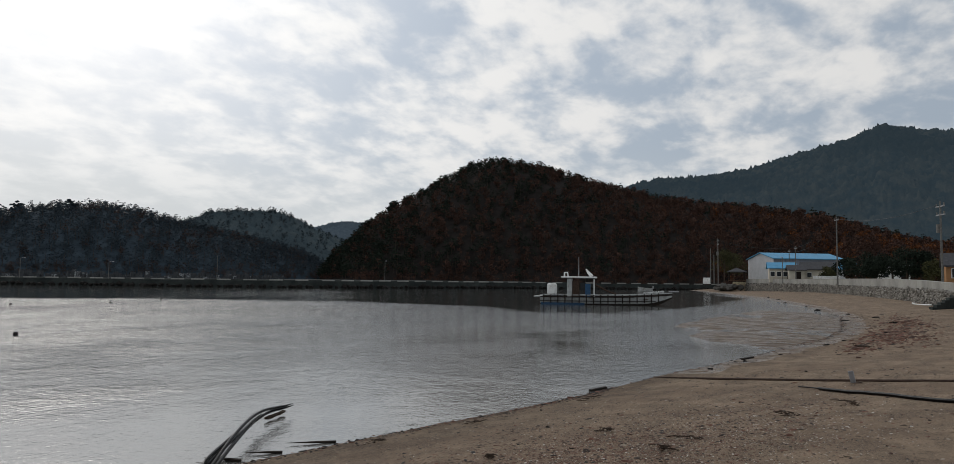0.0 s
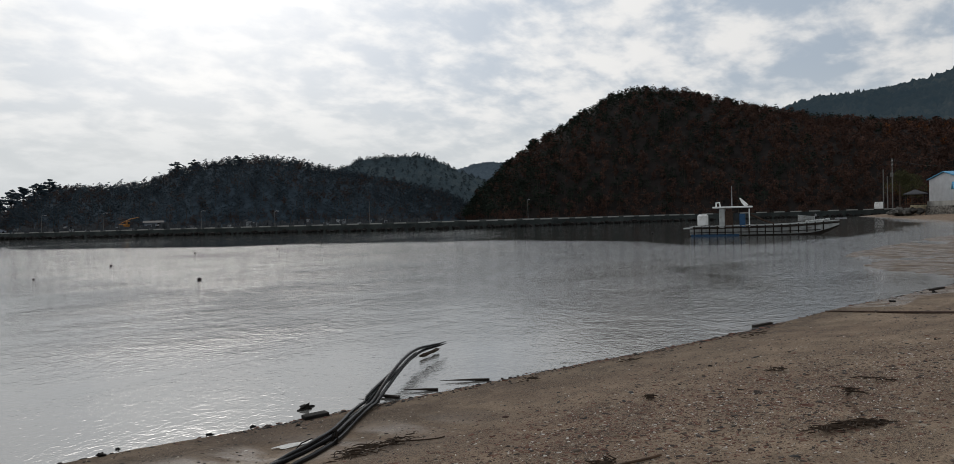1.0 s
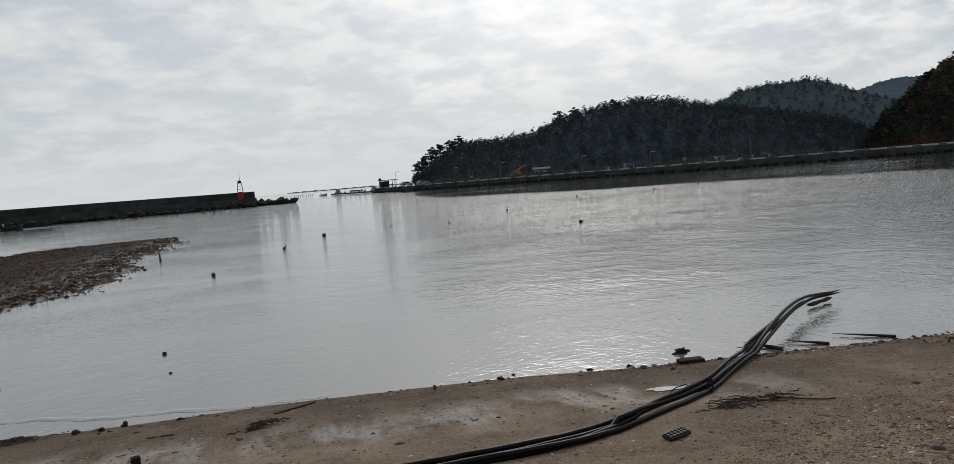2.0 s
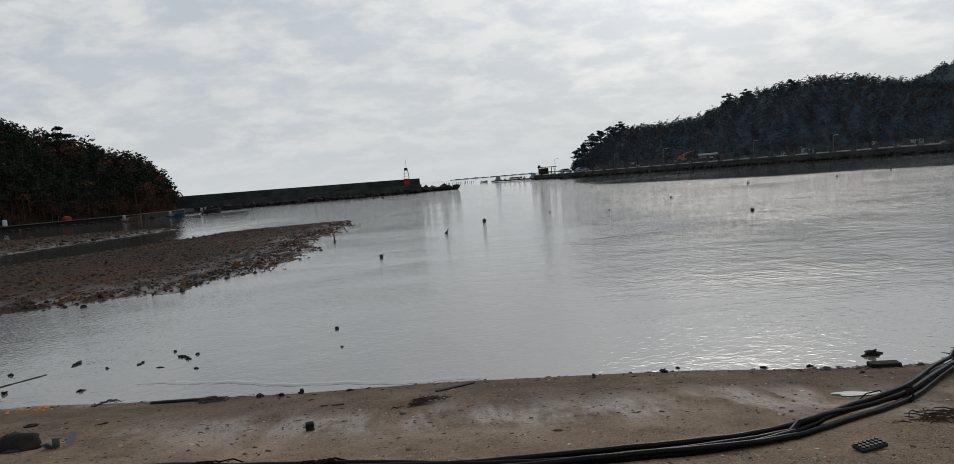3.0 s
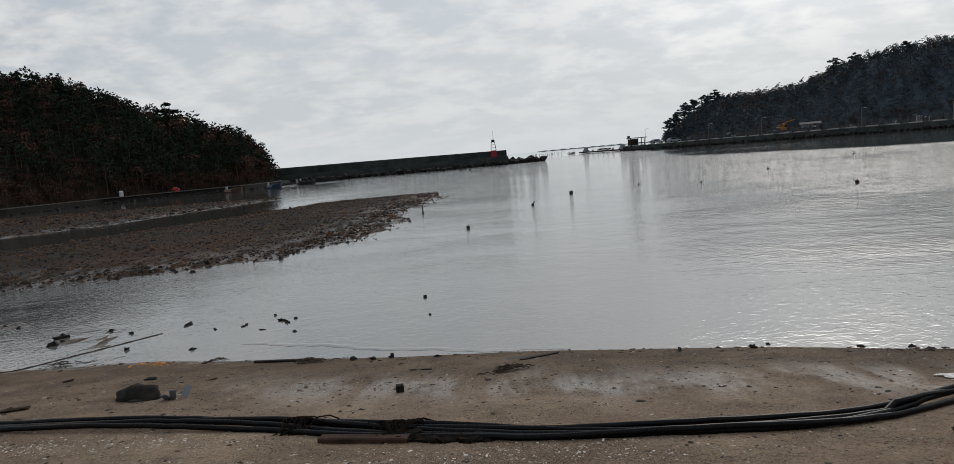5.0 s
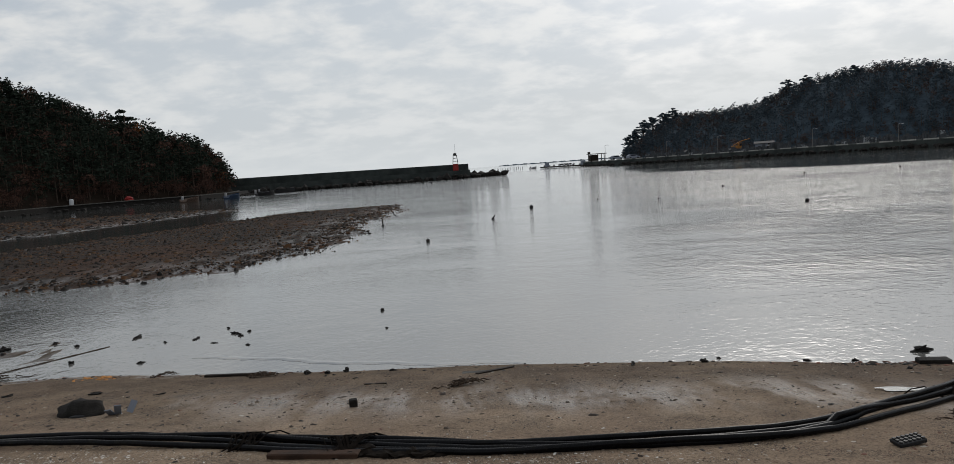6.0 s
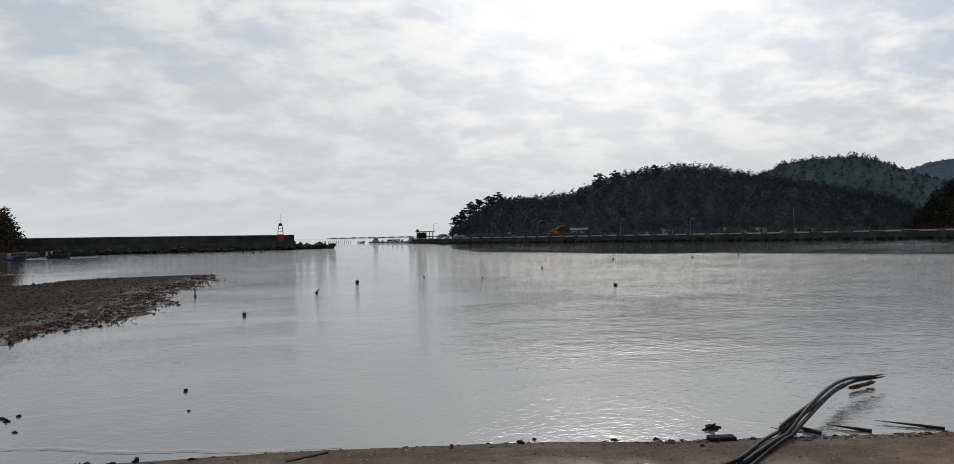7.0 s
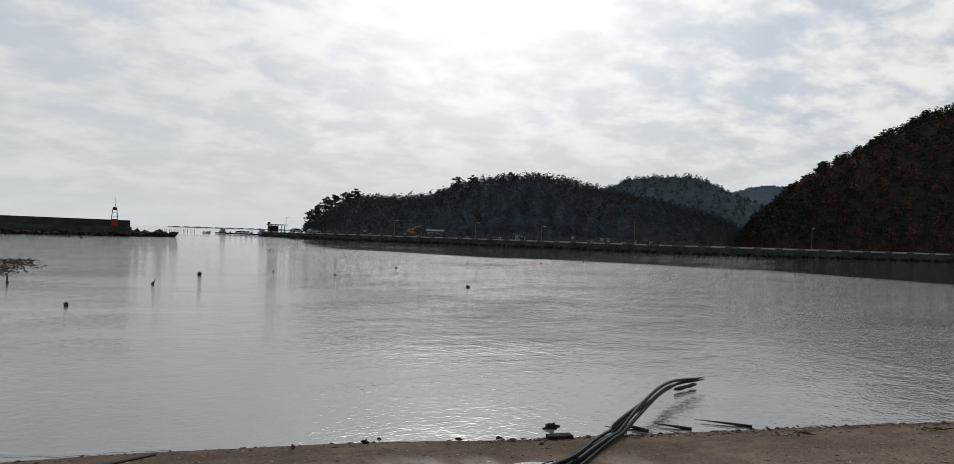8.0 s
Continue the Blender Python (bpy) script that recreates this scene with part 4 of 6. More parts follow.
def gable(bm, c, size, eave, ridge, along_x=True, over=0.4, thick=0.15):
    """A pitched roof of two slabs."""
    lx, ly = size
    half = (ly if along_x else lx) * 0.5 + over
    length = (lx if along_x else ly) + 2 * over
    for s in (-1, 1):
        pts = []
        for e in (-length / 2, length / 2):
            for o, z in ((0, ridge), (s * half, eave - over * (ridge - eave) / half)):
                for dz in (0, thick):
                    pts.append((c[0] + (e if along_x else o), c[1] + (o if along_x else e), z + dz))
        v = [bm.verts.new(p) for p in pts]
        for f in ((0, 2, 6, 4), (1, 5, 7, 3), (0, 1, 3, 2), (4, 6, 7, 5), (0, 4, 5, 1), (2, 3, 7, 6)):
            bm.faces.new([v[j] for j in f])
    bmesh.ops.recalc_face_normals(bm, faces=bm.faces)
    return bm


def gable_walls(size, eave, ridge):
    """House walls with gable ends in y, ridge along x."""
    bm = bmesh.new()
    lx, ly = size[0] / 2, size[1] / 2
    ends = []
    for sx in (-1, 1):
        ends.append([bm.verts.new(p) for p in ((sx * lx, -ly, 0), (sx * lx, ly, 0), (sx * lx, ly, eave), (sx * lx, 0, ridge), (sx * lx, -ly, eave))])
    for j in range(5):
        bm.faces.new((ends[0][j], ends[0][(j + 1) % 5], ends[1][(j + 1) % 5], ends[1][j]))
    bm.faces.new(ends[0][::-1])
    bm.faces.new(ends[1])
    bmesh.ops.recalc_face_normals(bm, faces=bm.faces)
    return bm


def house(name, az, d, z, turn, size, eave, ridge, wall, roof, windows, label, door=True):
    x, y = ring_place(az, d)
    h = root(name, pose(float(x), float(y), z, 0, 0, turn), label, "building")
    part("wall", gable_walls(size, eave, ridge), wall, h)
    part("roof", gable(bmesh.new(), (0, 0), size, eave, ridge), roof, h)
    n = windows
    for i in range(n):
        wx = (i + 0.5) / n * size[0] - size[0] / 2
        win = part("window", boxed((wx, -size[1] / 2 - 0.04, eave * 0.58), (0.9, 0.1, 1.0), 0.02), WHITE_PAINT, h)
        part("pane", boxed((wx, -size[1] / 2 - 0.10, eave * 0.58), (0.74, 0.03, 0.84)), BLACK_GLASS, win)
    if door:
        part("door", boxed((size[0] / 2 - 1.0, -size[1] / 2 - 0.04, 1.02), (0.9, 0.1, 2.04), 0.02), DARK_WOOD, h)
    return h


G = 2.35
# ridge runs across the line of sight; the front faces the beach
wh = house("warehouse", 85.25, 184, G, -52, (17.5, 11), 5.5, 6.9, GREY_CLAD, BLUE_ROOF, 3, "grey steel warehouse with a bright blue roof", False)
bm = bmesh.new()
for px_ in (-8.85, -8.755):
    bm.faces.new([bm.verts.new((px_, y_, z_)) for y_, z_ in ((-5.45, 0.02), (5.45, 0.02), (5.45, 5.4), (0, 6.75), (-5.45, 5.4))])
bmesh.ops.bridge_loops(bm, edges=list(bm.edges))
bmesh.ops.recalc_face_normals(bm, faces=bm.faces)
part("gable_panel", bm, LIGHT_CLAD, wh, "pale cladding on the gable end")
for i in range(14):
    part("rib", boxed((-8.4 + i * 1.28, -5.55, 2.75), (0.08, 0.08, 5.3)), GREY_CLAD, wh)
house("cottage", 84.35, 150, G, -80, (4.6, 4.5), 2.8, 3.8, CREAM, BLUE_ROOF, 4, "cream cottage with a blue steel roof")
house("cottage", 85.35, 146, G, -80, (2.6, 3.4), 2.4, 3.2, CREAM, DARK_TILE, 0, "small cream outbuilding with a dark tiled roof")
house("old_house", 86.7, 150, G, -84, (5.0, 5.0), 2.6, 3.9, CREAM, DARK_TILE, 2, "old house with a dark tiled roof")
house("shed", 88.7, 165, G, -86, (3.0, 4), 3.0, 4.0, LIGHT_CLAD, BLUE_ROOF, 1, "small shed with a pale blue roof", False)
house("village_house", 91.6, 150, G, -88, (5.0, 5), 2.8, 3.6, WHITE_PAINT, LIGHT_CLAD, 2, "low white house behind dark garden trees")
house("ochre_house", 95.9, 84, G, -92, (3.4, 4), 1.9, 3.0, ORANGE_WALL, DARK_TILE, 2, "ochre house with a dark tiled roof by the wall")
x0, y0 = ring_place(87.4, 136)
part_wall = part("garden_wall", boxed((0, 0, 0.55), (0.25, 4.2, 1.3), 0.03), WHITE_PAINT)
part_wall.matrix_world = pose(float(x0), float(y0), G, 0, 0, 2)
tagged(part_wall, "low white garden wall above the beach", "wall", kind="structure")


def pavilion():
    x, y = ring_place(81.2, 160)
    p = root("pavilion", pose(float(x), float(y), G, 0, 0, -80), "open wooden pavilion with a hipped tiled roof", "pavilion")
    for sx in (-1, 1):
        for sy in (-1, 1):
            part("post", tubed([(sx * 1.5, sy * 1.5, 0), (sx * 1.5, sy * 1.5, 2.1)], 0.1, 8), DARK_WOOD, p)
    part("deck", boxed((0, 0, 0.25), (3.4, 3.4, 0.14), 0.02), WOOD, p)
    bm = bmesh.new()
    tube(bm, [(0, 0, 2.05), (0, 0, 2.2), (0, 0, 2.95), (0, 0, 3.05)], [2.9, 2.8, 0.25, 0.05], 4)
    bmesh.ops.rotate(bm, verts=bm.verts, cent=(0, 0, 0), matrix=Matrix.Rotation(radians(45), 3, "Z"))
    part("roof", bm, DARK_TILE, p)
    for s in (-1, 1):
        part("rail", tubed([(-1.5, s * 1.5, 0.8), (1.5, s * 1.5, 0.8)], 0.05, 6), DARK_WOOD, p)


pavilion()


def van():
    x, y = ring_place(79.0, 176)
    v = root("van", pose(float(x), float(y), 1.45, 0, 0, 12), "white minivan parked at the pier's root", "vehicle")
    bm = bmesh.new()
    prof = [(-2.0, 0.35), (2.0, 0.35), (2.05, 0.95), (1.3, 1.1), (0.8, 1.75), (-1.9, 1.8), (-2.05, 1.0)]
    sides = [[bm.verts.new((px, sy * 0.85 * (0.9 if pz > 1.2 else 1), pz)) for px, pz in prof] for sy in (-1, 1)]
    for j in range(7):
        bm.faces.new((sides[0][j], sides[0][(j + 1) % 7], sides[1][(j + 1) % 7], sides[1][j]))
    bm.faces.new(sides[0][::-1])
    bm.faces.new(sides[1])
    bmesh.ops.recalc_face_normals(bm, faces=bm.faces)
    body = part("body", bm, WHITE_PAINT, v)
    part("window", boxed((-0.4, -0.83, 1.4), (2.2, 0.06, 0.5), 0.02), BLACK_GLASS, body)
    part("windscreen", boxed((1.1, 0, 1.42), (0.1, 1.4, 0.5), 0.02), BLACK_GLASS, body)
    for sx in (-1.25, 1.25):
        for sy in (-0.8, 0.8):
            wl = part("wheel", tubed([(sx, sy - 0.1, 0.33), (sx, sy + 0.1, 0.33)], 0.33, 14), RUBBER, v)
            part("rim", tubed([(sx, sy - 0.12, 0.33), (sx, sy + 0.12, 0.33)], 0.19, 10), GREY_METAL, wl)


van()


def utility_pole(az, d, z, height, label, arms=2, lamp=False, radius=0.11):
    x, y = ring_place(az, d)
    p = root("utility_pole", pose(float(x), float(y), z, 0, 0, 20), label, "pole", "poles of the shore")
    part("post", tubed([(0, 0, -0.2), (0, 0, height)], [radius, radius * 0.7], 8), POLE_GREY, p)
    for i in range(arms):
        part("crossarm", boxed((0, 0, height - 0.5 - 0.8 * i), (1.6, 0.1, 0.12)), GREY_METAL, p)
        for sx in (-0.7, 0.7):
            part("insulator", tubed([(sx, 0, height - 0.45 - 0.8 * i), (sx, 0, height - 0.2 - 0.8 * i)], 0.06, 6), POLE_GREY, p)
    if arms > 1:
        part("transformer", tubed([(0.35, 0, height * 0.62), (0.35, 0, height * 0.62 + 0.8)], 0.24, 10), POLE_GREY, p)
    if lamp:
        part("lamp_arm", tubed([(0, 0, height - 0.1), (0.7, 0, height + 0.15), (1.1, 0, height + 0.1)], 0.04, 5), GREY_METAL, p)
        part("lamp_head", boxed((1.25, 0, height + 0.06), (0.5, 0.2, 0.1), 0.02), LIGHT_CLAD, p)
    return x, y, z + height


lines = []
lines.append(utility_pole(79.85, 158, G - 0.2, 9.4, "tall concrete utility pole with crossarms and a transformer", 2))
utility_pole(79.3, 160, G - 0.2, 7.4, "plain leaning concrete pole by the pier", 0)
utility_pole(79.55, 158.5, G - 0.2, 6.0, "short plain concrete pole by the pier", 0)
lines.append(utility_pole(84.45, 140, G, 4.6, "slim street lamp pole behind the sea wall", 0, True, 0.09))
lines.append(utility_pole(85.35, 138, G, 6.6, "concrete utility pole behind the sea wall", 1))
utility_pole(84.9, 170, G, 7.4, "concrete utility pole behind the cottages", 1)
lines.append(utility_pole(88.15, 112, G, 9.5, "tall concrete utility pole on the sea wall", 1))
lines.append(utility_pole(94.6, 78, G, 7.8, "tall utility pole with crossarms near the steps", 2))
for a, b in zip(lines[:1] + lines[2:], lines[2:]):
    for dz in (-0.3, -1.1):
        pts = []
        for i in range(13):
            u = i / 12
            pts.append((a[0] + (b[0] - a[0]) * u, a[1] + (b[1] - a[1]) * u, a[2] + (b[2] - a[2]) * u + dz - 4 * u * (1 - u) * 0.8))
        if dz == -0.3 or a is lines[2]:
            tagged(part("overhead_wire", tubed(pts, 0.02, 4), RUBBER), "thin black overhead wire between the poles", "wire", "overhead wires")
# lamp posts and poles along the pier
for az, d, hh in ((40.4, 156, 5.2), (53.3, 172, 4.9), (12.45, 236, 5.0), (21.0, 205, 4.6), (17.2, 225, 4.6), (27.6, 186, 4.3), (33.0, 170, 3.6)):
    utility_pole(az, d, 1.45, hh, "slim lamp post standing on the pier", 0, az != 40.4, 0.06)


def shrub(az, d, z, height, width, mat, seed, label, blades=2400, size=0.15):
    rng = np.random.RandomState(seed)
    x, y = ring_place(az, d)
    t = root("garden_tree", pose(float(x), float(y), z), label, "tree", "garden trees")
    part("trunk", tubed([(0, 0, -0.2), (0.05, 0, height * 0.5), (0, 0.05, height * 0.8)], [0.16, 0.11, 0.04], 7), BARK, t)
    c = broad_template(rng, blades, size, height, width)
    crown = big_mesh("crown", c.reshape(-1, 3), np.arange(len(c) * 4).reshape(-1, 4), [mat])
    crown.parent = t


for i, (az, d, h, w, m) in enumerate([(80.3, 178, 7.2, 3.6, OLIVE_LEAF), (81.0, 180, 6.4, 3.2, OLIVE_LEAF), (87.6, 140, 2.8, 1.6, OLIVE_LEAF), (88.7, 128, 4.0, 2.0, PINE_LEAF), (89.7, 122, 4.8, 2.7, PINE_LEAF), (90.6, 118, 4.2, 2.5, PINE_LEAF), (91.6, 114, 4.4, 2.6, PINE_LEAF), (92.5, 108, 4.5, 2.7, PINE_LEAF), (93.3, 108, 4.1, 2.4, PINE_LEAF), (94.3, 102, 2.6, 2.0, OLIVE_LEAF), (89.2, 134, 3.0, 2.0, RUSSET_LEAF)]):
    shrub(az, d, G, h, w, m, 200 + i, "dense dark evergreen garden tree" if m is PINE_LEAF else "yellowing leafy garden tree")

# ---- boats and floats ----


def work_boat():
    """Long low shellfish work boat, wheelhouse aft, bow along local +x."""
    b = root("work_boat", pose(65.65, 21.7, 0, 0, 0, -70.7), "long white wooden work boat with an aft wheelhouse", "boat")
    secs = []
    for i in range(17):
        u = i / 16
        x = -6.2 + 12.6 * u
        half = 1.45 * (1 - max(0, (u - 0.62) / 0.38) ** 2.2) * (0.9 + 0.1 * min(1, u * 6))
        half = max(half, 0.05)
        sheer = 0.72 + 0.10 * u + 0.85 * max(0, u - 0.6) ** 1.4
        keel = -0.25 + 0.95 * max(0, (u - 0.78) / 0.22) ** 1.7
        secs.append((x, half, sheer, keel))

    def skin(z0, z1, out, mat, name, label=""):
        bm = bmesh.new()
        rings = []
        for x, half, sheer, keel in secs:
            lo, hi = keel + (sheer - keel) * z0, keel + (sheer - keel) * z1
            f0, f1 = 0.72 + 0.28 * z0, 0.72 + 0.28 * z1
            rings.append([bm.verts.new(p) for p in ((x, -half * f0 - out, lo), (x, half * f0 + out, lo), (x, half * f1 + out, hi), (x, -half * f1 - out, hi))])
        for p, q in zip(rings, rings[1:]):
            for j in range(4):
                bm.faces.new((p[j], q[j], q[(j + 1) % 4], p[(j + 1) % 4]))
        bm.faces.new(rings[0])
        bm.faces.new(rings[-1][::-1])
        bmesh.ops.recalc_face_normals(bm, faces=bm.faces)
        return part(name, bm, mat, b, label)

    skin(0.0, 0.36, 0.0, DARK_WOOD, "hull_bottom", "dark wet bottom planks")
    for s in (-1, 1):
        part("bottom_paint", boxed((-4.0, s * 1.18, 0.06), (4.2, 0.16, 0.22), 0.03), BLUE_PAINT, b, "faded blue paint at the stern")
    skin(0.35, 0.93, 0.01, OLD_WHITE, "hull_side", "stained white planked side")
    for s in (-1, 1):
        part("rub_rail", tubed([(x, s * (h + 0.05), z - 0.02) for x, h, z, _ in secs], 0.06, 6), DARK_WOOD, b)
        part("top_rail", tubed([(x, s * (h + 0.02), z + 0.16) for x, h, z, _ in secs], 0.045, 6), OLD_WHITE, b)
        part("lower_strake", tubed([(x, s * (h * 0.93 + 0.06), z * 0.45) for x, h, z, _ in secs[:15]], 0.04, 6), DARK_WOOD, b)
        for i in range(17):
            x = -5.8 + i * 0.68
            half = float(np.interp(x, [q[0] for q in secs], [q[1] for q in secs]))
            top = float(np.interp(x, [q[0] for q in secs], [q[2] for q in secs]))
            part("fender_post", boxed((x, s * (half + 0.06), top - 0.22), (0.1, 0.1, 0.85), 0.015), DARK_WOOD, b)
    part("stern_platform", boxed((-6.45, 0, 0.72), (0.7, 2.4, 0.1), 0.02), OLD_WHITE, b)
    part("deck", boxed((-0.8, 0, 0.6), (9.8, 2.3, 0.06)), WOOD, b)
    house_ = part("wheelhouse", boxed((-3.35, 0, 1.55), (0.5, 1.5, 1.9), 0.04), OLD_WHITE, b)
    part("door_panel", boxed((-2.75, -0.2, 1.45), (0.7, 1.2, 1.6), 0.03), RUST, house_, "dark red inner panel")
    part("console", boxed((-1.6, 0, 1.3), (0.5, 1.3, 1.4), 0.03), BLUE_PAINT, house_)
    part("window", boxed((-2.05, 0, 1.75), (0.5, 1.2, 0.7), 0.02), BLACK_GLASS, house_)
    part("post", boxed((-1.0, -0.7, 1.5), (0.1, 0.1, 1.9)), WHITE_PAINT, house_)
    part("post", boxed((-1.0, 0.7, 1.5), (0.1, 0.1, 1.9)), WHITE_PAINT, house_)
    part("roof", boxed((-2.45, 0, 2.62), (3.5, 2.0, 0.16), 0.06), WHITE_PAINT, b, "white canopy roof")
    part("roof_horn", tubed([(-3.9, 0.2, 2.7), (-3.9, 0.2, 3.05), (-3.6, 0.2, 3.1), (-3.55, 0.2, 2.7)], 0.09, 6), WHITE_PAINT, b)
    part("roof_fin", tubed([(-1.2, 0, 2.7), (-1.55, 0, 3.1), (-1.8, 0, 3.45)], [0.22, 0.16, 0.06], 6), WHITE_PAINT, b)
    part("mast", tubed([(-2.5, 0.3, 2.7), (-2.5, 0.3, 4.6)], [0.05, 0.03], 6), GREY_METAL, b)
    eng = part("outboard_engine", boxed((-5.1, 0, 1.45), (0.95, 0.8, 1.15), 0.14), WHITE_PAINT, b, "large white outboard engine")
    part("engine_leg", boxed((-5.1, 0, 0.4), (0.35, 0.3, 1.4), 0.05), GREY_METAL, eng)
    bm = bmesh.new()
    rng = random.Random(8)
    for i in range(14):
        lump(bm, (-4.6 + rng.uniform(-0.3, 0.5), rng.uniform(-0.9, 0.9), 0.8), (0.25, 0.25, 0.18), i, 0.4, 1)
    part("net_heap", bm, DARK_PLASTIC, b)
    part("crane_arm", tubed([(-0.9, 0.1, 1.9), (0.2, 0.1, 1.35), (1.1, 0.1, 1.0)], [0.12, 0.1, 0.07], 6), RUST, b)
    bm = bmesh.new()
    for i in range(9):
        lump(bm, (3.8 + i * 0.22, rng.uniform(-0.4, 0.4), 1.12 + 0.02 * i), (0.16, 0.16, 0.13), 30 + i, 0.3, 1)
    part("float_heap", bm, OLD_WHITE, b)
    part("bow_bracket", boxed((6.55, 0, 1.35), (0.9, 0.35, 0.12), 0.03), GREY_METAL, b)


work_boat()


def skiff(x, y, turn, mat, label, length=6.0):
    """Small open boat with an outboard."""
    b = root("skiff", pose(x, y, 0, 0, 0, turn), label, "boat", "moored skiffs")
    bm = bmesh.new()
    rings = []
    for i in range(9):
        u = i / 8
        px = -length / 2 + length * u
        half = max(0.04, 0.95 * (1 - max(0, (u - 0.5) / 0.5) ** 2.2))
        top = 0.55 + 0.35 * u * u
        rings.append([bm.verts.new(p) for p in ((px, -half * 0.7, -0.15), (px, half * 0.7, -0.15), (px, half, top), (px, half * 0.88, top), (px, half * 0.6, 0.2), (px, -half * 0.6, 0.2), (px, -half * 0.88, top), (px, -half, top))])
    for p, q in zip(rings, rings[1:]):
        for j in range(8):
            bm.faces.new((p[j], q[j], q[(j + 1) % 8], p[(j + 1) % 8]))
    bm.faces.new(rings[0])
    bm.faces.new(rings[-1][::-1])
    bmesh.ops.recalc_face_normals(bm, faces=bm.faces)
    part("hull", bm, mat, b)
    part("thwart", boxed((0, 0, 0.42), (0.3, 1.5, 0.06)), WOOD, b)
    part("outboard_engine", boxed((-length / 2 - 0.2, 0, 0.75), (0.35, 0.4, 0.6), 0.08), GREY_METAL, b)


skiff(-38, 122, 60, NAVY, "dark blue open skiff moored below the quay", 2.8)
skiff(-34, 128, 30, DARK_PLASTIC, "dark skiff beside the headland", 3.2)
skiff(-43, 116, 70, RUST, "red-brown skiff moored at the quay", 3.6)
skiff(-36, 145, 5, DARK_PLASTIC, "dark flat boat near the breakwater", 7.0)
skiff(166, 46, 100, OLD_WHITE, "white skiff lying below the pier", 3.4)
skiff(35, 300, 60, GREY_METAL, "grey skiff lying off the pontoon")


def pontoon(x, y, turn, n):
    p = root("pontoon", pose(x, y, 0, 0, 0, turn), "low floating pontoon with drums and gear", "pontoon")
    for i in range(n):
        part("float_deck", boxed((i * 4.2, 0, 0.35), (4.0, 2.6, 0.5), 0.05), DARK_WOOD, p)
    rng = random.Random(3)
    for i in range(n):
        part("drum", tubed([(i * 4.2 + rng.uniform(-1.2, 1.2), 0, 0.55), (i * 4.2, 0, 1.1)], 0.35, 8), GREY_METAL, p)
    part("cabin", boxed((2, 0, 1.3), (1.2, 1.4, 1.5), 0.04), GREY_CLAD, p)


pontoon(38, 285, -72, 7)
pontoon(46.5, 252, -72, 4)


def shelter():
    x, y = ring_place(11.7, 236)
    s = root("open_shelter", pose(float(x), float(y), 1.45, 0, 0, 10), "dark open shelter with a flat roof on the pier", "shelter")
    for sx in (-2.2, 0.2, 2.4):
        for sy in (-1.2, 1.2):
            part("post", boxed((sx, sy, 1.2), (0.18, 0.18, 2.4)), DARK_WOOD, s)
    part("roof", boxed((0.3, 0, 2.5), (6.0, 3.0, 0.22), 0.03), DARK_WOOD, s)
    part("cabin", boxed((-1.0, 0, 1.1), (2.4, 2.2, 2.2), 0.05), DARK_WOOD, s)
    part("sign_board", boxed((-2.4, 0, 2.9), (0.9, 0.2, 0.7), 0.02), DARK_WOOD, s)


shelter()


def car(az, d, turn, mat, label):
    x, y = ring_place(az, d)
    v = root("car", pose(float(x), float(y), 1.5, 0, 0, turn), label, "car", "parked cars")
    bm = bmesh.new()
    prof = [(-2.1, 0.3), (2.1, 0.3), (2.15, 0.75), (1.1, 0.9), (0.5, 1.42), (-1.2, 1.45), (-2.1, 0.95)]
    sides = [[bm.verts.new((px, sy * 0.85 * (0.85 if pz > 1.2 else 1), pz)) for px, pz in prof] for sy in (-1, 1)]
    for j in range(7):
        bm.faces.new((sides[0][j], sides[0][(j + 1) % 7], sides[1][(j + 1) % 7], sides[1][j]))
    bm.faces.new(sides[0][::-1])
    bm.faces.new(sides[1])
    bmesh.ops.recalc_face_normals(bm, faces=bm.faces)
    part("body", bm, mat, v)
    part("window", boxed((-0.3, -0.80, 1.15), (1.8, 0.08, 0.38), 0.02), BLACK_GLASS, v)
    for sx in (-1.3, 1.3):
        for sy in (-0.8, 0.8):
            part("wheel", tubed([(sx, sy - 0.1, 0.31), (sx, sy + 0.1, 0.31)], 0.31, 12), RUBBER, v)


car(14.6, 232, 12, GREY_CLAD, "silver car parked on the pier")
car(13.3, 236, 12, GREY_CLAD, "grey car parked by the shelter")
car(18.9, 226, 20, DARK_PLASTIC, "black car parked below the pines")
car(25.0, 216, 25, DARK_PLASTIC, "dark car parked in the yard")


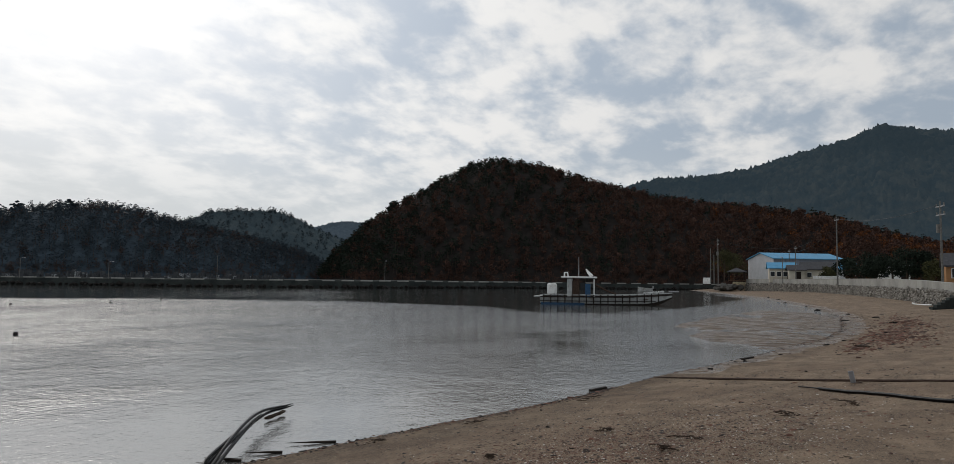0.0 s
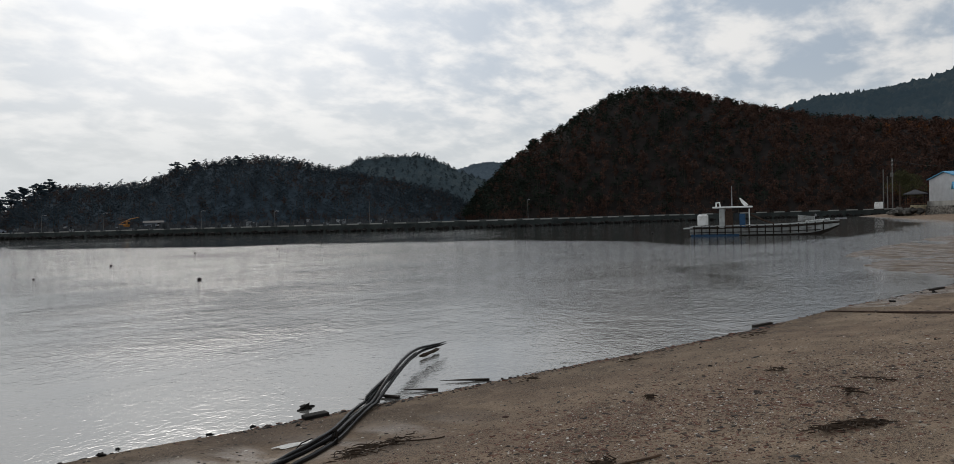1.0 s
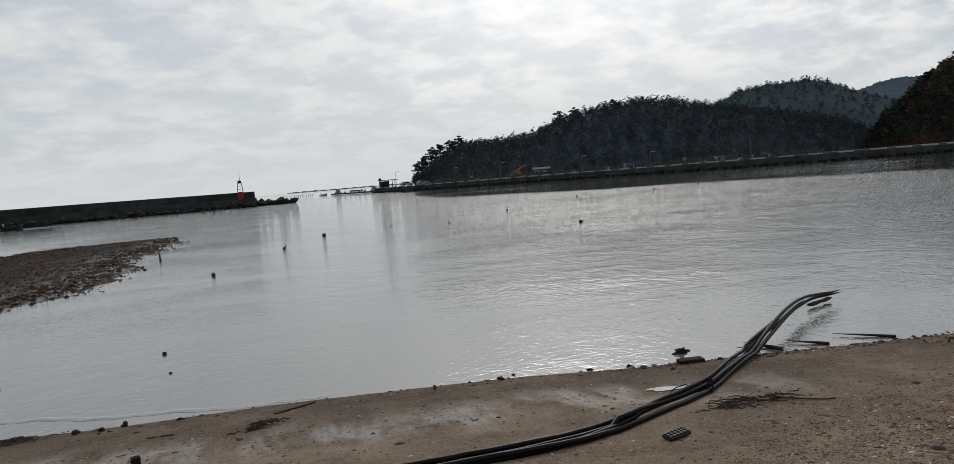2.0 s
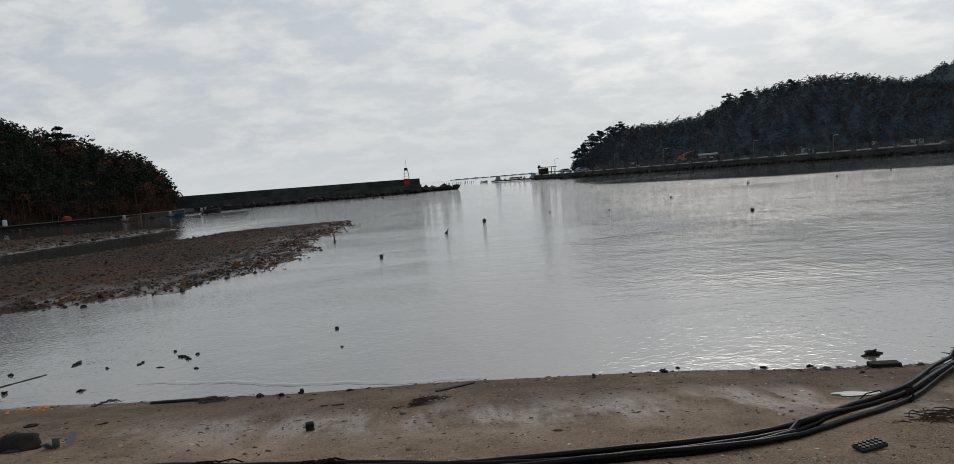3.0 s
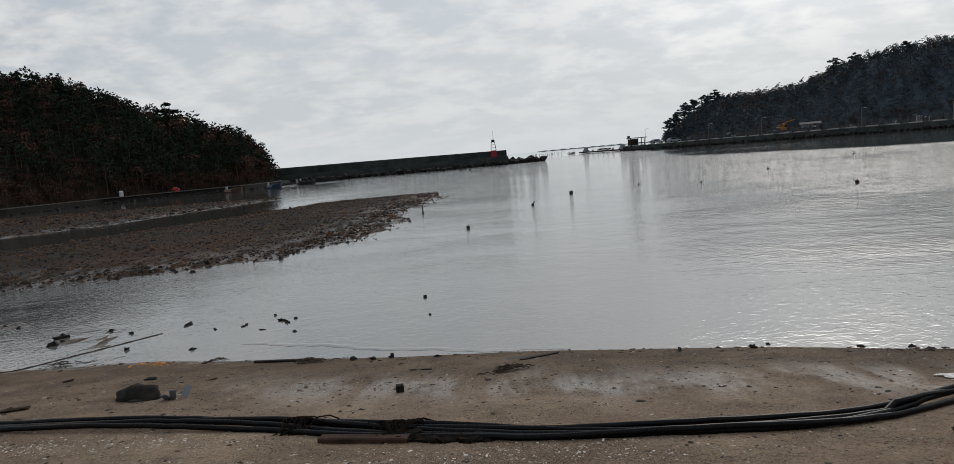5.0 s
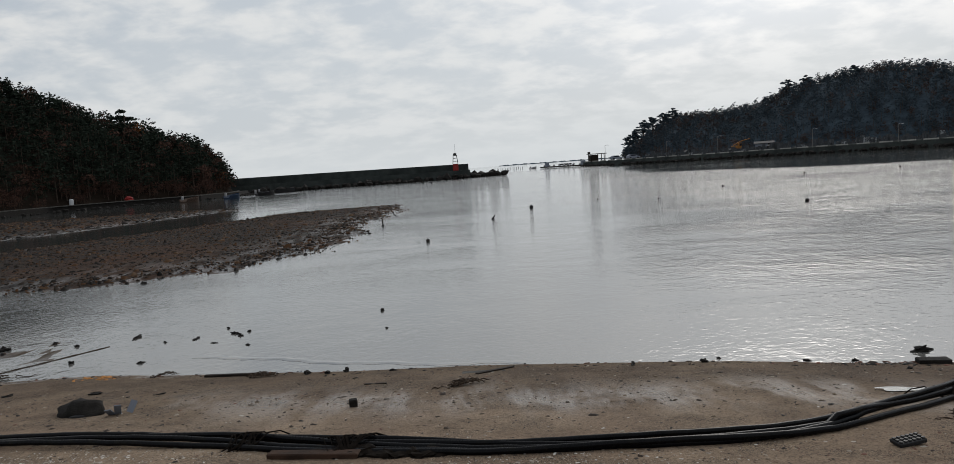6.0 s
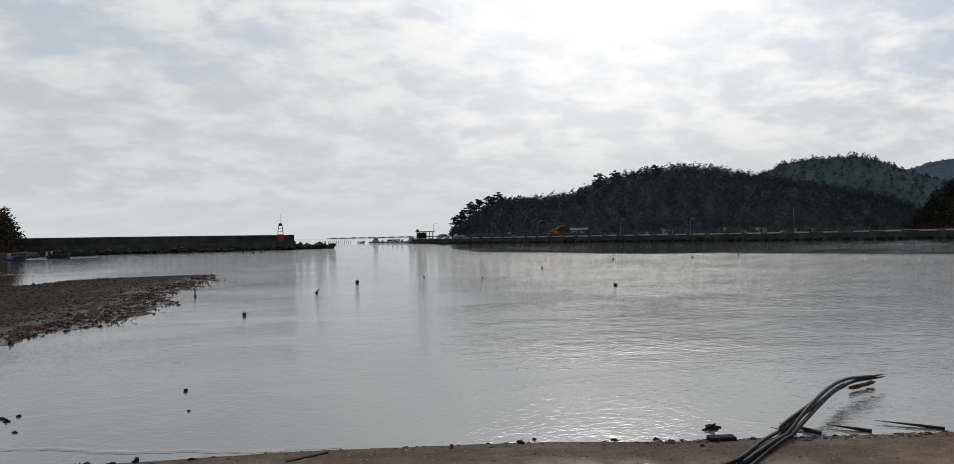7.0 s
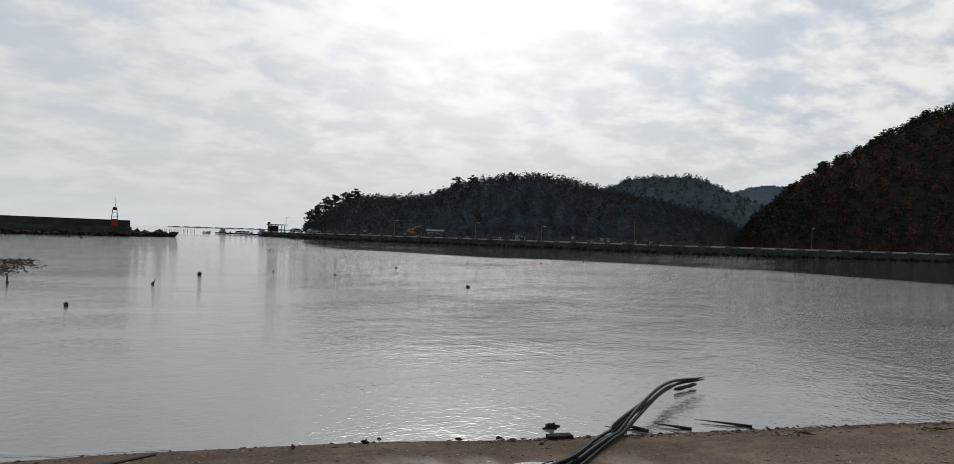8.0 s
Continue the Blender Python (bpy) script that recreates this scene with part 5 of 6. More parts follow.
def digger():
    x, y = ring_place(22.4, 226)
    g = root("excavator", pose(float(x), float(y), 1.5, 0, 0, 10), "orange-yellow excavator with a raised folded arm", "excavator")
    for s in (-1, 1):
        part("track", boxed((0, s * 0.9, 0.4), (3.0, 0.5, 0.8), 0.15), DARK_PLASTIC, g)
    part("body", boxed((-0.3, 0, 1.3), (2.2, 2.0, 0.9), 0.1), YELLOW_PAINT, g)
    cab = part("cab", boxed((0.5, -0.6, 1.9), (0.9, 0.8, 1.2), 0.08), YELLOW_PAINT, g)
    part("window", boxed((0.5, -1.02, 2.0), (0.7, 0.04, 0.7)), BLACK_GLASS, cab)
    part("boom", tubed([(0.6, 0.3, 1.6), (0.2, 0.3, 2.5), (1.8, 0.3, 3.1), (4.4, 0.3, 3.6)], [0.16, 0.17, 0.15, 0.12], 6), YELLOW_PAINT, g)
    part("stick", tubed([(0.2, 0.3, 2.4), (-1.0, 0.3, 2.0), (-1.2, 0.3, 1.5)], [0.14, 0.13, 0.1], 6), YELLOW_PAINT, g)
    part("bucket", boxed((-1.25, 0.3, 1.2), (0.7, 0.8, 0.7), 0.1), RUST, g)


digger()
house("gear_shed", 24.3, 232, 1.5, -25, (5, 3), 1.9, 2.4, GREY_CLAD, DARK_TILE, 0, "low grey gear shed behind the pier")

for i, (x, y, r) in enumerate([(4.2, 36.3, 0.17), (14.55, 27.5, 0.15), (17.3, 43.5, 0.14), (-0.8, 22.6, 0.11), (8.4, 39.4, 0.09), (11, 36.2, 0.09), (28.3, 54.7, 0.16), (35.2, 53.3, 0.16), (42.9, 57.3, 0.17), (53.9, 53.4, 0.17), (-5.7, 134, 0.35), (-3.7, 126, 0.33), (62, 46, 0.2), (70.5, 35, 0.2)]):
    b = root("mooring_buoy", pose(x, y, 0, 4, 6, i * 50), "small dark float riding on the water", "buoy", "floats in the bay")
    r *= 0.56
    part("float", tubed([(0, 0, -0.1), (0, 0, 0.02), (0, 0, r * 1.3), (0, 0, r * 1.6)], [r * 0.6, r, r, r * 0.6], 12), DARK_PLASTIC, b, smooth=True)
    part("band", tubed([(0, 0, r * 0.55), (0, 0, r * 0.8)], r * 1.04, 12), RUST, b)
    part("eye", tubed([(0, 0, r * 1.5), (0, 0, r * 2.0)], r * 0.14, 6), RUST, b)
for x, y, lean in ((-3.2, 31.5, 5), (1.8, 30.6, 50)):
    s = root("mooring_stake", pose(x, y, 0, lean, 0, 30), "thin dark stake sticking out of the water", "stake")
    part("stick", tubed([(0, 0, -0.4), (0.02, 0, 0.16), (0, 0, 0.3)], [0.035, 0.03, 0.02], 6), DARK_WOOD, s)
    part("float", tubed([(0.03, 0, -0.05), (0.03, 0, 0.06)], 0.06, 8), DARK_PLASTIC, s)
# far stakes and a low bar of land on the sea's edge
stake = None
rng = random.Random(17)
for i in range(15):
    x, y = ring_place(3.5 + i * 0.16 + rng.uniform(-0.05, 0.05), 330 + rng.uniform(-20, 20))
    m = pose(float(x), float(y), 0, rng.uniform(-5, 5), rng.uniform(-5, 5), 0)
    if stake is None:
        stake = part("fishing_stake", tubed([(0, 0, -1), (0, 0, 1.1)], [0.12, 0.09], 6), DARK_WOOD)
        stake.matrix_world = m
        tagged(stake, "dark fishing stake standing in the open sea", "stake", "fishing stakes")
    else:
        copy_thing(stake, m)
x, y = ring_place(9.2, 470)
raft = part("fish_raft", boxed((0, 0, 0.35), (8, 3, 0.7), 0.1), DARK_WOOD)
raft.matrix_world = pose(float(x), float(y), 0)
tagged(raft, "low dark raft far out on the sea", "raft")
far = bmesh.new()
for i in range(60):
    x, y = ring_place(4.0 + i * 0.17, 2600)
    lump(far, (float(x), float(y), 0.0), (10, 12, 2.2 + 2.0 * math.sin(i * 0.7) ** 2), i, 0.3, 1)
# takes the distant hill's material, haze emission included
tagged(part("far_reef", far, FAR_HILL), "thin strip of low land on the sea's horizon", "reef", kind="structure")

# ---- things on the beach ----
HOSE = [(-10, 6.16), (-6.5, 5.56), (-4.2, 5.22), (-3.0, 5.08), (-1.8, 4.86), (-0.8, 4.49), (0.4, 4.16), (1.2, 4.04), (2.0, 4.02), (2.6, 4.1), (3.3, 4.42), (4.1, 4.88), (4.7, 5.35), (5.2, 5.75), (5.7, 6.1), (6.7, 6.75), (7.6, 7.35), (8.2, 7.68), (8.9, 7.9)]


def hose_bundle():
    b = root("hose_bundle", pose(0, 0, 0), "bundle of long black rubber hoses running into the sea", "hose")
    line = smooth_line([(x, y, 0) for x, y in HOSE], 150)
    rng = random.Random(2)
    for i in range(5):
        p1, p2, f1, f2 = rng.uniform(0, 6), rng.uniform(0, 6), rng.uniform(0.5, 0.9), rng.uniform(0.25, 0.5)
        lane = (i - 2) * 0.056
        r = 0.024 if i != 3 else 0.020
        pts = []
        last = 150 if i in (0, 1) else 150 - 7 * i
        for j, p in enumerate(line[:last]):
            q = line[min(j + 1, 149)] - line[max(j - 1, 0)]
            side = Vector((-q.y, q.x, 0)).normalized()
            loose = float(np.interp(p.x, [-3, -0.8, 2.5, 4.2, 5.5, 7.0, 8.6], [1.0, 0.85, 0.95, 0.66, 0.5, 0.34, 0.2]))
            o = (lane + 0.05 * math.sin(p.x * f1 + p1) + 0.025 * math.sin(p.x * f2 * 4 + p2)) * loose
            x, y = p.x + side.x * o, p.y + side.y * o
            lift = 0.045 * max(0, math.sin(p.x * 1.3 + p1)) * (1 if p.x > 3 else 0.6) + (0.05 if i in (1, 3) and p.x > 2.8 else 0)
            z = max(ground_z(x, y), 0.0) + r * 0.85 + lift
            if p.x > 5.6:
                z = 0.035 + lift + 0.11 * math.sin(min(1, max(0, (p.x - 5.6) / 3.0)) * 2.4) + 0.012 * i
            if p.x > 4.6:
                # the hoses wind round one another towards their ends
                w = min(1.0, (p.x - 4.6) / 1.2) * 0.021
                x, y, z = x + side.x * w * math.cos(p.x * 1.7 + i * 1.7), y + side.y * w * math.cos(p.x * 1.7 + i * 1.7), z + w * (1 + math.sin(p.x * 1.7 + i * 1.7))
            pts.append((x, y, z))
        part("hose", tubed(pts, [r * min(1.0, 0.25 + 0.15 * (len(pts) - 1 - q)) for q in range(len(pts))], 8), RUBBER, b, smooth=True)
    for x, y, n, spread in ((-0.75, 4.41, 34, 0.18), (-1.55, 4.72, 16, 0.16), (4.15, 4.92, 8, 0.12)):
        bm = bmesh.new()
        z = ground_z(x, y)
        for i in range(n):
            a = rng.uniform(-1.5, 1.5)
            ox = rng.gauss(0, 0.06)
            tube(bm, [(x + ox - a * 0.1, y - spread, z + 0.01), (x + ox, y - spread * 0.7, z + 0.055), (x + ox + a * 0.05, y, z + 0.08 + rng.uniform(0, 0.035)), (x + ox + a * 0.1, y + spread * 0.75, z + 0.06), (x + ox + a * 0.15, y + spread * rng.uniform(0.8, 1.2), z + 0.01)], rng.choice((0.003, 0.004, 0.006)), 5)
        part("rope_lashing", bm, ROPE, b, "frayed dark rope lashing")
    bm = bmesh.new()
    for i in range(14):
        lump(bm, (-0.74 + i * 0.05, 4.30 - 0.012 * i + rng.uniform(-0.05, 0.03), ground_z(-0.6, 4.28) + 0.012), (0.10, 0.07, 0.03), 40 + i, 0.7, 2)
    part("torn_netting", bm, ROPE, b, "black torn netting caught under the hoses")
    bm = bmesh.new()
    for i in range(7):
        lump(bm, (8.25 + i * 0.075, 7.76 + i * 0.025, 0.05), (0.10, 0.03, 0.03), i, 0.5, 1)
    part("weed_tuft", bm, WEED, b, "dark weed hanging from the hose ends")


hose_bundle()


def lay(ob, x, y, lift=0.0, turn=0.0, tilt=0.0):
    ob.matrix_world = pose(x, y, max(ground_z(x, y), 0.0) + lift, tilt, 0, turn)
    return ob


def stone(x, y, sx, sy, sz, seed, mat=DARK_ROCK, label="dark wet stone lying at the water's edge", turn=0.0):
    bm = bmesh.new()
    lump(bm, (0, 0, 0), (sx * 0.72, sy * 0.62, sz * 0.55), seed, 0.75, 2)
    ob = lay(part("stone", bm, mat), x, y, sz * 0.12, turn)
    return tagged(ob, label, "stone", "stones by the water")


for i, (x, y, sx, sy, sz) in enumerate([(5.15, 6.75, 0.16, 0.11, 0.09), (2.84, 6.98, 0.07, 0.05, 0.06), (2.05, 7.05, 0.10, 0.04, 0.045), (3.05, 7.1, 0.04, 0.03, 0.025), (3.9, 6.75, 0.05, 0.03, 0.03), (4.35, 6.62, 0.05, 0.03, 0.03), (4.6, 6.1, 0.05, 0.04, 0.03), (-1.75, 7.75, 0.10, 0.05, 0.05), (-1.5, 7.7, 0.08, 0.05, 0.045), (-1.28, 7.75, 0.05, 0.05, 0.06), (-0.7, 7.62, 0.05, 0.04, 0.03), (-7.1, 10.5, 0.17, 0.09, 0.08), (-5.1, 10.7, 0.16, 0.06, 0.05), (-3.7, 10.9, 0.07, 0.04, 0.03), (-3.45, 10.45, 0.10, 0.06, 0.05), (-3.3, 10.25, 0.05, 0.05, 0.04), (-3.25, 10.55, 0.05, 0.04, 0.035), (-4.0, 10.3, 0.13, 0.06, 0.03), (-4.45, 10.2, 0.05, 0.03, 0.025), (-3.6, 9.9, 0.07, 0.03, 0.02), (-6.4, 10.7, 0.05, 0.04, 0.06), (-5.9, 10.4, 0.05, 0.04, 0.05), (-1.2, 11.4, 0.11, 0.05, 0.05), (-1.0, 10.0, 0.04, 0.03, 0.03), (-3.0, 9.6, 0.06, 0.03, 0.03), (-4.3, 9.0, 0.06, 0.04, 0.03), (-5.4, 9.3, 0.06, 0.05, 0.05), (-9.5, 12.0, 0.14, 0.09, 0.07), (-8.6, 11.6, 0.08, 0.06, 0.05), (-4.0, 7.2, 0.10, 0.06, 0.04), (-3.2, 7.0, 0.08, 0.03, 0.02), (-5.1, 7.4, 0.07, 0.05, 0.03)]):
    stone(x, y, sx, sy, sz, i + 1, turn=i * 37)
for i, (x, y, s) in enumerate([(26.9, -0.6, 0.22), (31, 0.0, 0.14), (24, 1.6, 0.10), (21.5, 2.3, 0.12), (19, 2.8, 0.12), (28.5, 0.5, 0.15), (36, -1.5, 0.2), (45, -2.0, 0.25), (52, -1.2, 0.3), (58, 0.5, 0.3), (49, 0.4, 0.25), (66, 3.0, 0.35), (75, 4.5, 0.3), (87, 7.5, 0.35), (99, 9.5, 0.4), (110, 12, 0.4), (16.2, 1.6, 0.07), (17.5, 0.4, 0.06), (12.0, 1.0, 0.05), (9.2, 3.2, 0.05), (10.6, 2.6, 0.04), (11.2, 4.2, 0.05), (7.6, 2.2, 0.04)]):
    stone(x, y, s, s * 0.6, s * 0.45, 60 + i, DARK_ROCK, "dark weed-covered stone lying on the sand", i * 61)


def weed_clump(x, y, length, width, seed, label="dried brown seaweed tangle on the sand", strands=46, turn=0.0):
    rng = random.Random(seed)
    t = root("seaweed_clump", pose(x, y, ground_z(x, y), 0, 0, turn), label, "seaweed", "seaweed on the beach")
    bm = bmesh.new()
    for i in range(strands):
        px, py = rng.gauss(0, length * 0.28), rng.gauss(0, width * 0.3)
        a = rng.gauss(0, 0.5)
        l = length * rng.uniform(0.2, 0.5)
        pts = []
        for j in range(6):
            u = j / 5 - 0.5
            bx, by = px + u * l * math.cos(a), py + u * l * math.sin(a) + 0.03 * math.sin(j * 1.7 + i)
            pts.append((bx, by, 0.012 + 0.018 * rng.random() + 0.02 * math.exp(-(bx / length * 3) ** 2)))
        tube(bm, pts, [0.002, 0.004, 0.006, 0.006, 0.004, 0.002], 4)
    tagged(part("weed_mat", bm, WEED, t), kind="stuff")


for i, (x, y, l, w, a) in enumerate([(4.1, 4.25, 0.75, 0.16, -4), (6.05, 0.78, 0.62, 0.14, -28), (7.6, 1.1, 0.3, 0.2, 40), (4.3, 2.0, 0.34, 0.16, 10), (8.3, 1.0, 0.35, 0.2, 70), (6.9, 2.9, 0.22, 0.1, 20), (8.9, 2.2, 0.25, 0.12, -30), (10.4, 0.2, 0.5, 0.25, 20), (11.5, -0.6, 0.6, 0.25, 10), (0.15, 6.45, 0.35, 0.12, 15), (-2.3, 7.75, 0.3, 0.1, 0), (7.7, 5.1, 0.3, 0.1, -20), (9.6, 4.6, 0.35, 0.1, -20), (12.9, 3.9, 0.6, 0.15, -15), (26.4, -0.7, 0.9, 0.4, 10), (-3.6, 8.2, 0.3, 0.12, 10), (-6.0, 8.7, 0.5, 0.15, 5)]):
    weed_clump(x, y, l, w, 300 + i, strands=46 if i in (0, 1, 3, 9, 10, 14) else 13, turn=a)
bm = bmesh.new()
tube(bm, [(q.x, q.y, ground_z(q.x, q.y) + 0.012) for q in smooth_line([(4.2, 4.25, 0), (4.45, 4.22, 0), (4.6, 4.08, 0), (4.72, 3.98, 0), (4.78, 3.97, 0)], 26)], 0.007, 5)
tagged(part("loose_rope", bm, WEED), "thin brown rope end curled on the sand", "rope")
bm = bmesh.new()
tube(bm, [(q.x, q.y, ground_z(q.x, q.y) + 0.012) for q in smooth_line([(7.75, 1.12, 0), (7.45, 1.12, 0), (7.1, 1.0, 0), (6.6, 0.8, 0)], 16)], 0.009, 5)
tagged(part("driftwood_stick", bm, WOOD), "thin pale driftwood stick on the sand", "driftwood")
bm = bmesh.new()
tube(bm, [(q.x, q.y, ground_z(q.x, q.y) + 0.014) for q in smooth_line([(4.2, 2.05, 0), (4.4, 1.97, 0), (4.6, 1.88, 0), (4.85, 1.78, 0)], 12)], [0.006, 0.012, 0.012] + [0.010] * 9, 6)
tagged(part("driftwood_stick", bm, WOOD), "short crooked driftwood stick beside weed", "driftwood")


def cell_tray():
    """Black plastic tray of round cells."""
    x, y = 3.02, 3.72
    t = root("cell_tray", pose(x, y, ground_z(x, y) + 0.005, 3, -4, 8), "black plastic cell tray half sunk in sand", "tray")
    part("rim", boxed((0, 0, 0.02), (0.20, 0.10, 0.03), 0.006), DARK_PLASTIC, t)
    for i in range(6):
        for j in range(3):
            part("cell", tubed([(-0.0813 + i * 0.0325, -0.031 + j * 0.031, 0.02), (-0.0813 + i * 0.0325, -0.031 + j * 0.031, 0.044)], [0.0145, 0.012], 8), DARK_PLASTIC, t)


cell_tray()


def netted_rock():
    x, y = -3.62, 6.2
    t = root("covered_rock", pose(x, y, ground_z(x, y), 0, 0, -5), "rounded rock under a torn dark sheet", "rock")
    bm = bmesh.new()
    lump(bm, (0, 0, 0.02), (0.23, 0.16, 0.13), 3, 0.22, 3)
    part("rock_body", bm, DARK_ROCK, t, smooth=True)
    bm = bmesh.new()
    lump(bm, (0.03, -0.12, 0.01), (0.10, 0.05, 0.04), 5, 0.4, 2)
    part("torn_sheet", bm, DARK_PLASTIC, t)
    s = root("bent_metal_sheet", pose(-3.28, 6.12, ground_z(-3.28, 6.12), 0, 0, 15), "bent grey scrap sheet standing beside the rock", "scrap")
    for k, (ox, h, lean) in enumerate(((0, 0.13, 0.9), (0.05, 0.16, 0.75), (0.15, 0.12, -0.35))):
        part("panel", (lambda b: (box(b, (0, 0, h / 2), (0.06, 0.008, h), Matrix.Translation((ox, 0, 0)) @ Matrix.Rotation(lean, 4, "X") @ Matrix.Rotation(0.3 * k - 0.15, 4, "Y")), b)[1])(bmesh.new()), GREY_CLAD, s)


netted_rock()
stone(-4.75, 5.95, 0.16, 0.08, 0.06, 91, WEED, "dark sodden lump lying on the sand", 20)
stone(-5.05, 5.9, 0.06, 0.05, 0.03, 92, WEED, "small dark clod lying on the sand")
b = lay(part("brick", boxed((0, 0, 0.035), (0.075, 0.06, 0.075), 0.008), DARK_ROCK), -0.9, 5.8, 0, 12, 6)
tagged(b, "dark broken brick standing on damp sand", "brick")


def timber(name, p, q, w, h, mat, label, lift=0.0):
    p, q = Vector(p), Vector(q)
    z0, z1 = max(0, ground_z(p.x, p.y)), max(0, ground_z(q.x, q.y))
    ob = part(name, boxed((0, 0, h * 0.5), ((q - p).length, w, h), min(w, h) * 0.15), mat)
    ob.matrix_world = pose((p.x + q.x) / 2, (p.y + q.y) / 2, (z0 + z1) / 2 + lift - 0.01, 0, -math.degrees(math.atan2(z1 - z0, (q - p).length)), math.degrees(math.atan2(q.y - p.y, q.x - p.x)))
    return tagged(ob, label, "driftwood", "driftwood on the beach")


timber("timber", (-1.3, 4.37, 0), (-0.62, 4.22, 0), 0.09, 0.05, SODDEN, "dark reddish squared timber under the hoses")
timber("timber", (-3.05, 7.95, 0), (-2.3, 7.86, 0), 0.05, 0.04, DARK_WOOD, "dark wet timber at the water's edge")
timber("plank", (0.28, 7.0, 0), (0.72, 7.34, 0), 0.045, 0.025, DARK_WOOD, "narrow dark plank at the water's edge")
timber("plank", (0.12, 7.15, 0), (0.48, 7.1, 0), 0.16, 0.012, ROCK, "thin grey sheet washed to the waterline")
for p, q, w in (((6.2, 6.15), (6.02, 6.62), 0.03), ((6.8, 6.02), (6.48, 6.38), 0.024), ((7.65, 5.82), (7.15, 6.32), 0.022), ((5.95, 6.25), (5.8, 6.5), 0.016)):
    z = max(0.0, ground_z(*p))
    ob = part("stake", tubed([(*p, z + 0.01), ((p[0] * 2 + q[0]) / 3, (p[1] * 2 + q[1]) / 3, z * 0.6 + 0.02), (*q, 0.03)], [w, w * 0.8, 0.003], 5), DARK_WOOD)
    tagged(ob, "dark pointed stake half under water", "driftwood", "driftwood on the beach")
timber("slab", (4.86, 6.36, 0), (5.16, 6.3, 0), 0.13, 0.05, DARK_ROCK, "flat dark slab at the water's edge", 0.01)
timber("timber", (14.7, 4.2, 0), (14.1, 4.35, 0), 0.08, 0.05, DARK_WOOD, "dark timber lying on the tide line")
timber("timber", (23.0, 2.3, 0), (22.3, 2.5, 0), 0.1, 0.06, DARK_WOOD, "dark timber lying on the tide line")
timber("timber", (-0.95, 6.9, 0), (-0.7, 6.87, 0), 0.03, 0.02, DARK_WOOD, "small dark stick on damp sand")

# long rusty pipe propped on a bracket, with a hose beside it
pipe = root("long_pipe", pose(0, 0, 0), "long thin rusty pipe propped over the sand", "pipe")
part("pipe_body", tubed([(16.9, 3.75, 0.03), (16.2, 2.2, 0.19), (15.5, 0.4, 0.385), (15.0, -1.2, 0.56), (14.4, -3.4, 0.80), (13.8, -5.6, 1.06)], [0.012, 0.028, 0.03, 0.03, 0.03, 0.03], 8), RUST, pipe)
br = root("pipe_bracket", pose(14.85, -0.6, ground_z(14.85, -0.6), 0, 12, 80), "weathered grey bracket holding up the pipe", "bracket")
part("upright", boxed((0, 0, 0.1), (0.09, 0.05, 0.26), 0.01), GREY_METAL, br)
part("foot", boxed((-0.05, 0, -0.01), (0.2, 0.07, 0.04), 0.01), RUST, br)
bm = bmesh.new()
tube(bm, [(q.x, q.y, ground_z(q.x, q.y) + 0.03) for q in smooth_line([(14.2, 0.3, 0), (13.9, 0.0, 0), (13.3, -0.45, 0), (12.6, -1.05, 0), (11.6, -1.85, 0), (10.6, -3.15, 0), (9.8, -4.5, 0)], 40)], [0.012] * 8 + [0.028] * 32, 8)
tagged(part("old_hose", bm, RUBBER, smooth=True), "stiff black hose lying along the sand", "hose")
bm = bmesh.new()
tube(bm, [(q.x, q.y, max(0.0, ground_z(q.x, q.y)) + 0.004) for q in smooth_line([(-9.5, 7.7, 0), (-7.6, 8.1, 0), (-6.7, 8.5, 0), (-6.0, 9.3, 0), (-5.3, 10.2, 0)], 60)], [0.006 + 0.006 * abs(math.sin(j * 1.9)) * abs(math.sin(j * 0.7)) for j in range(60)], 6)
tagged(part("mooring_rope", bm, WEED), "dark weedy rope running into the shallows", "rope")
w = smooth_line([(75.5, -4.5, 0), (74, -4.25, 0), (72, -4.3, 0), (70, -4.7, 0), (68.5, -5.3, 0), (67.6, -5.2, 0)], 24)
tagged(part("old_pipe", tubed([(q.x, q.y, ground_z(q.x, q.y) + 0.08) for q in w], 0.055, 8), WHITE_PAINT), "curved white pipe lying below the sea wall", "pipe")

rubble("wall_end_stones", [(156.5, 23.5), (160, 26.5), (164, 28.5), (172, 28.0)], 1.3, 0.8, 0.9, ROCK, "grey stones tumbled at the sea wall's end", 77, 0.7, 4)

# thin film of water left in a hollow beside the hoses
bm = bmesh.new()
ring = []
for i in range(28):
    a = i / 28 * 6.2832
    r = 1 + 0.18 * math.sin(a * 3 + 1) + 0.1 * math.sin(a * 5)
    x, y = 3.95 + 0.2 * r * math.cos(a), 5.22 + 0.06 * r * math.sin(a) - 0.1 * math.cos(a) * 0.5
    ring.append(bm.verts.new((x, y, ground_z(3.95, 5.22) + 0.016)))
bm.faces.new(ring)
# pale base colour stands in for the sky mirrored in the film
PUDDLE = simple("sky_pale_puddle", (0.36, 0.36, 0.34), 0.08, 0, 0.1)
tagged(part("puddle", bm, PUDDLE), "small puddle on the wet sand, sky reflection painted pale", "puddle", kind="structure")


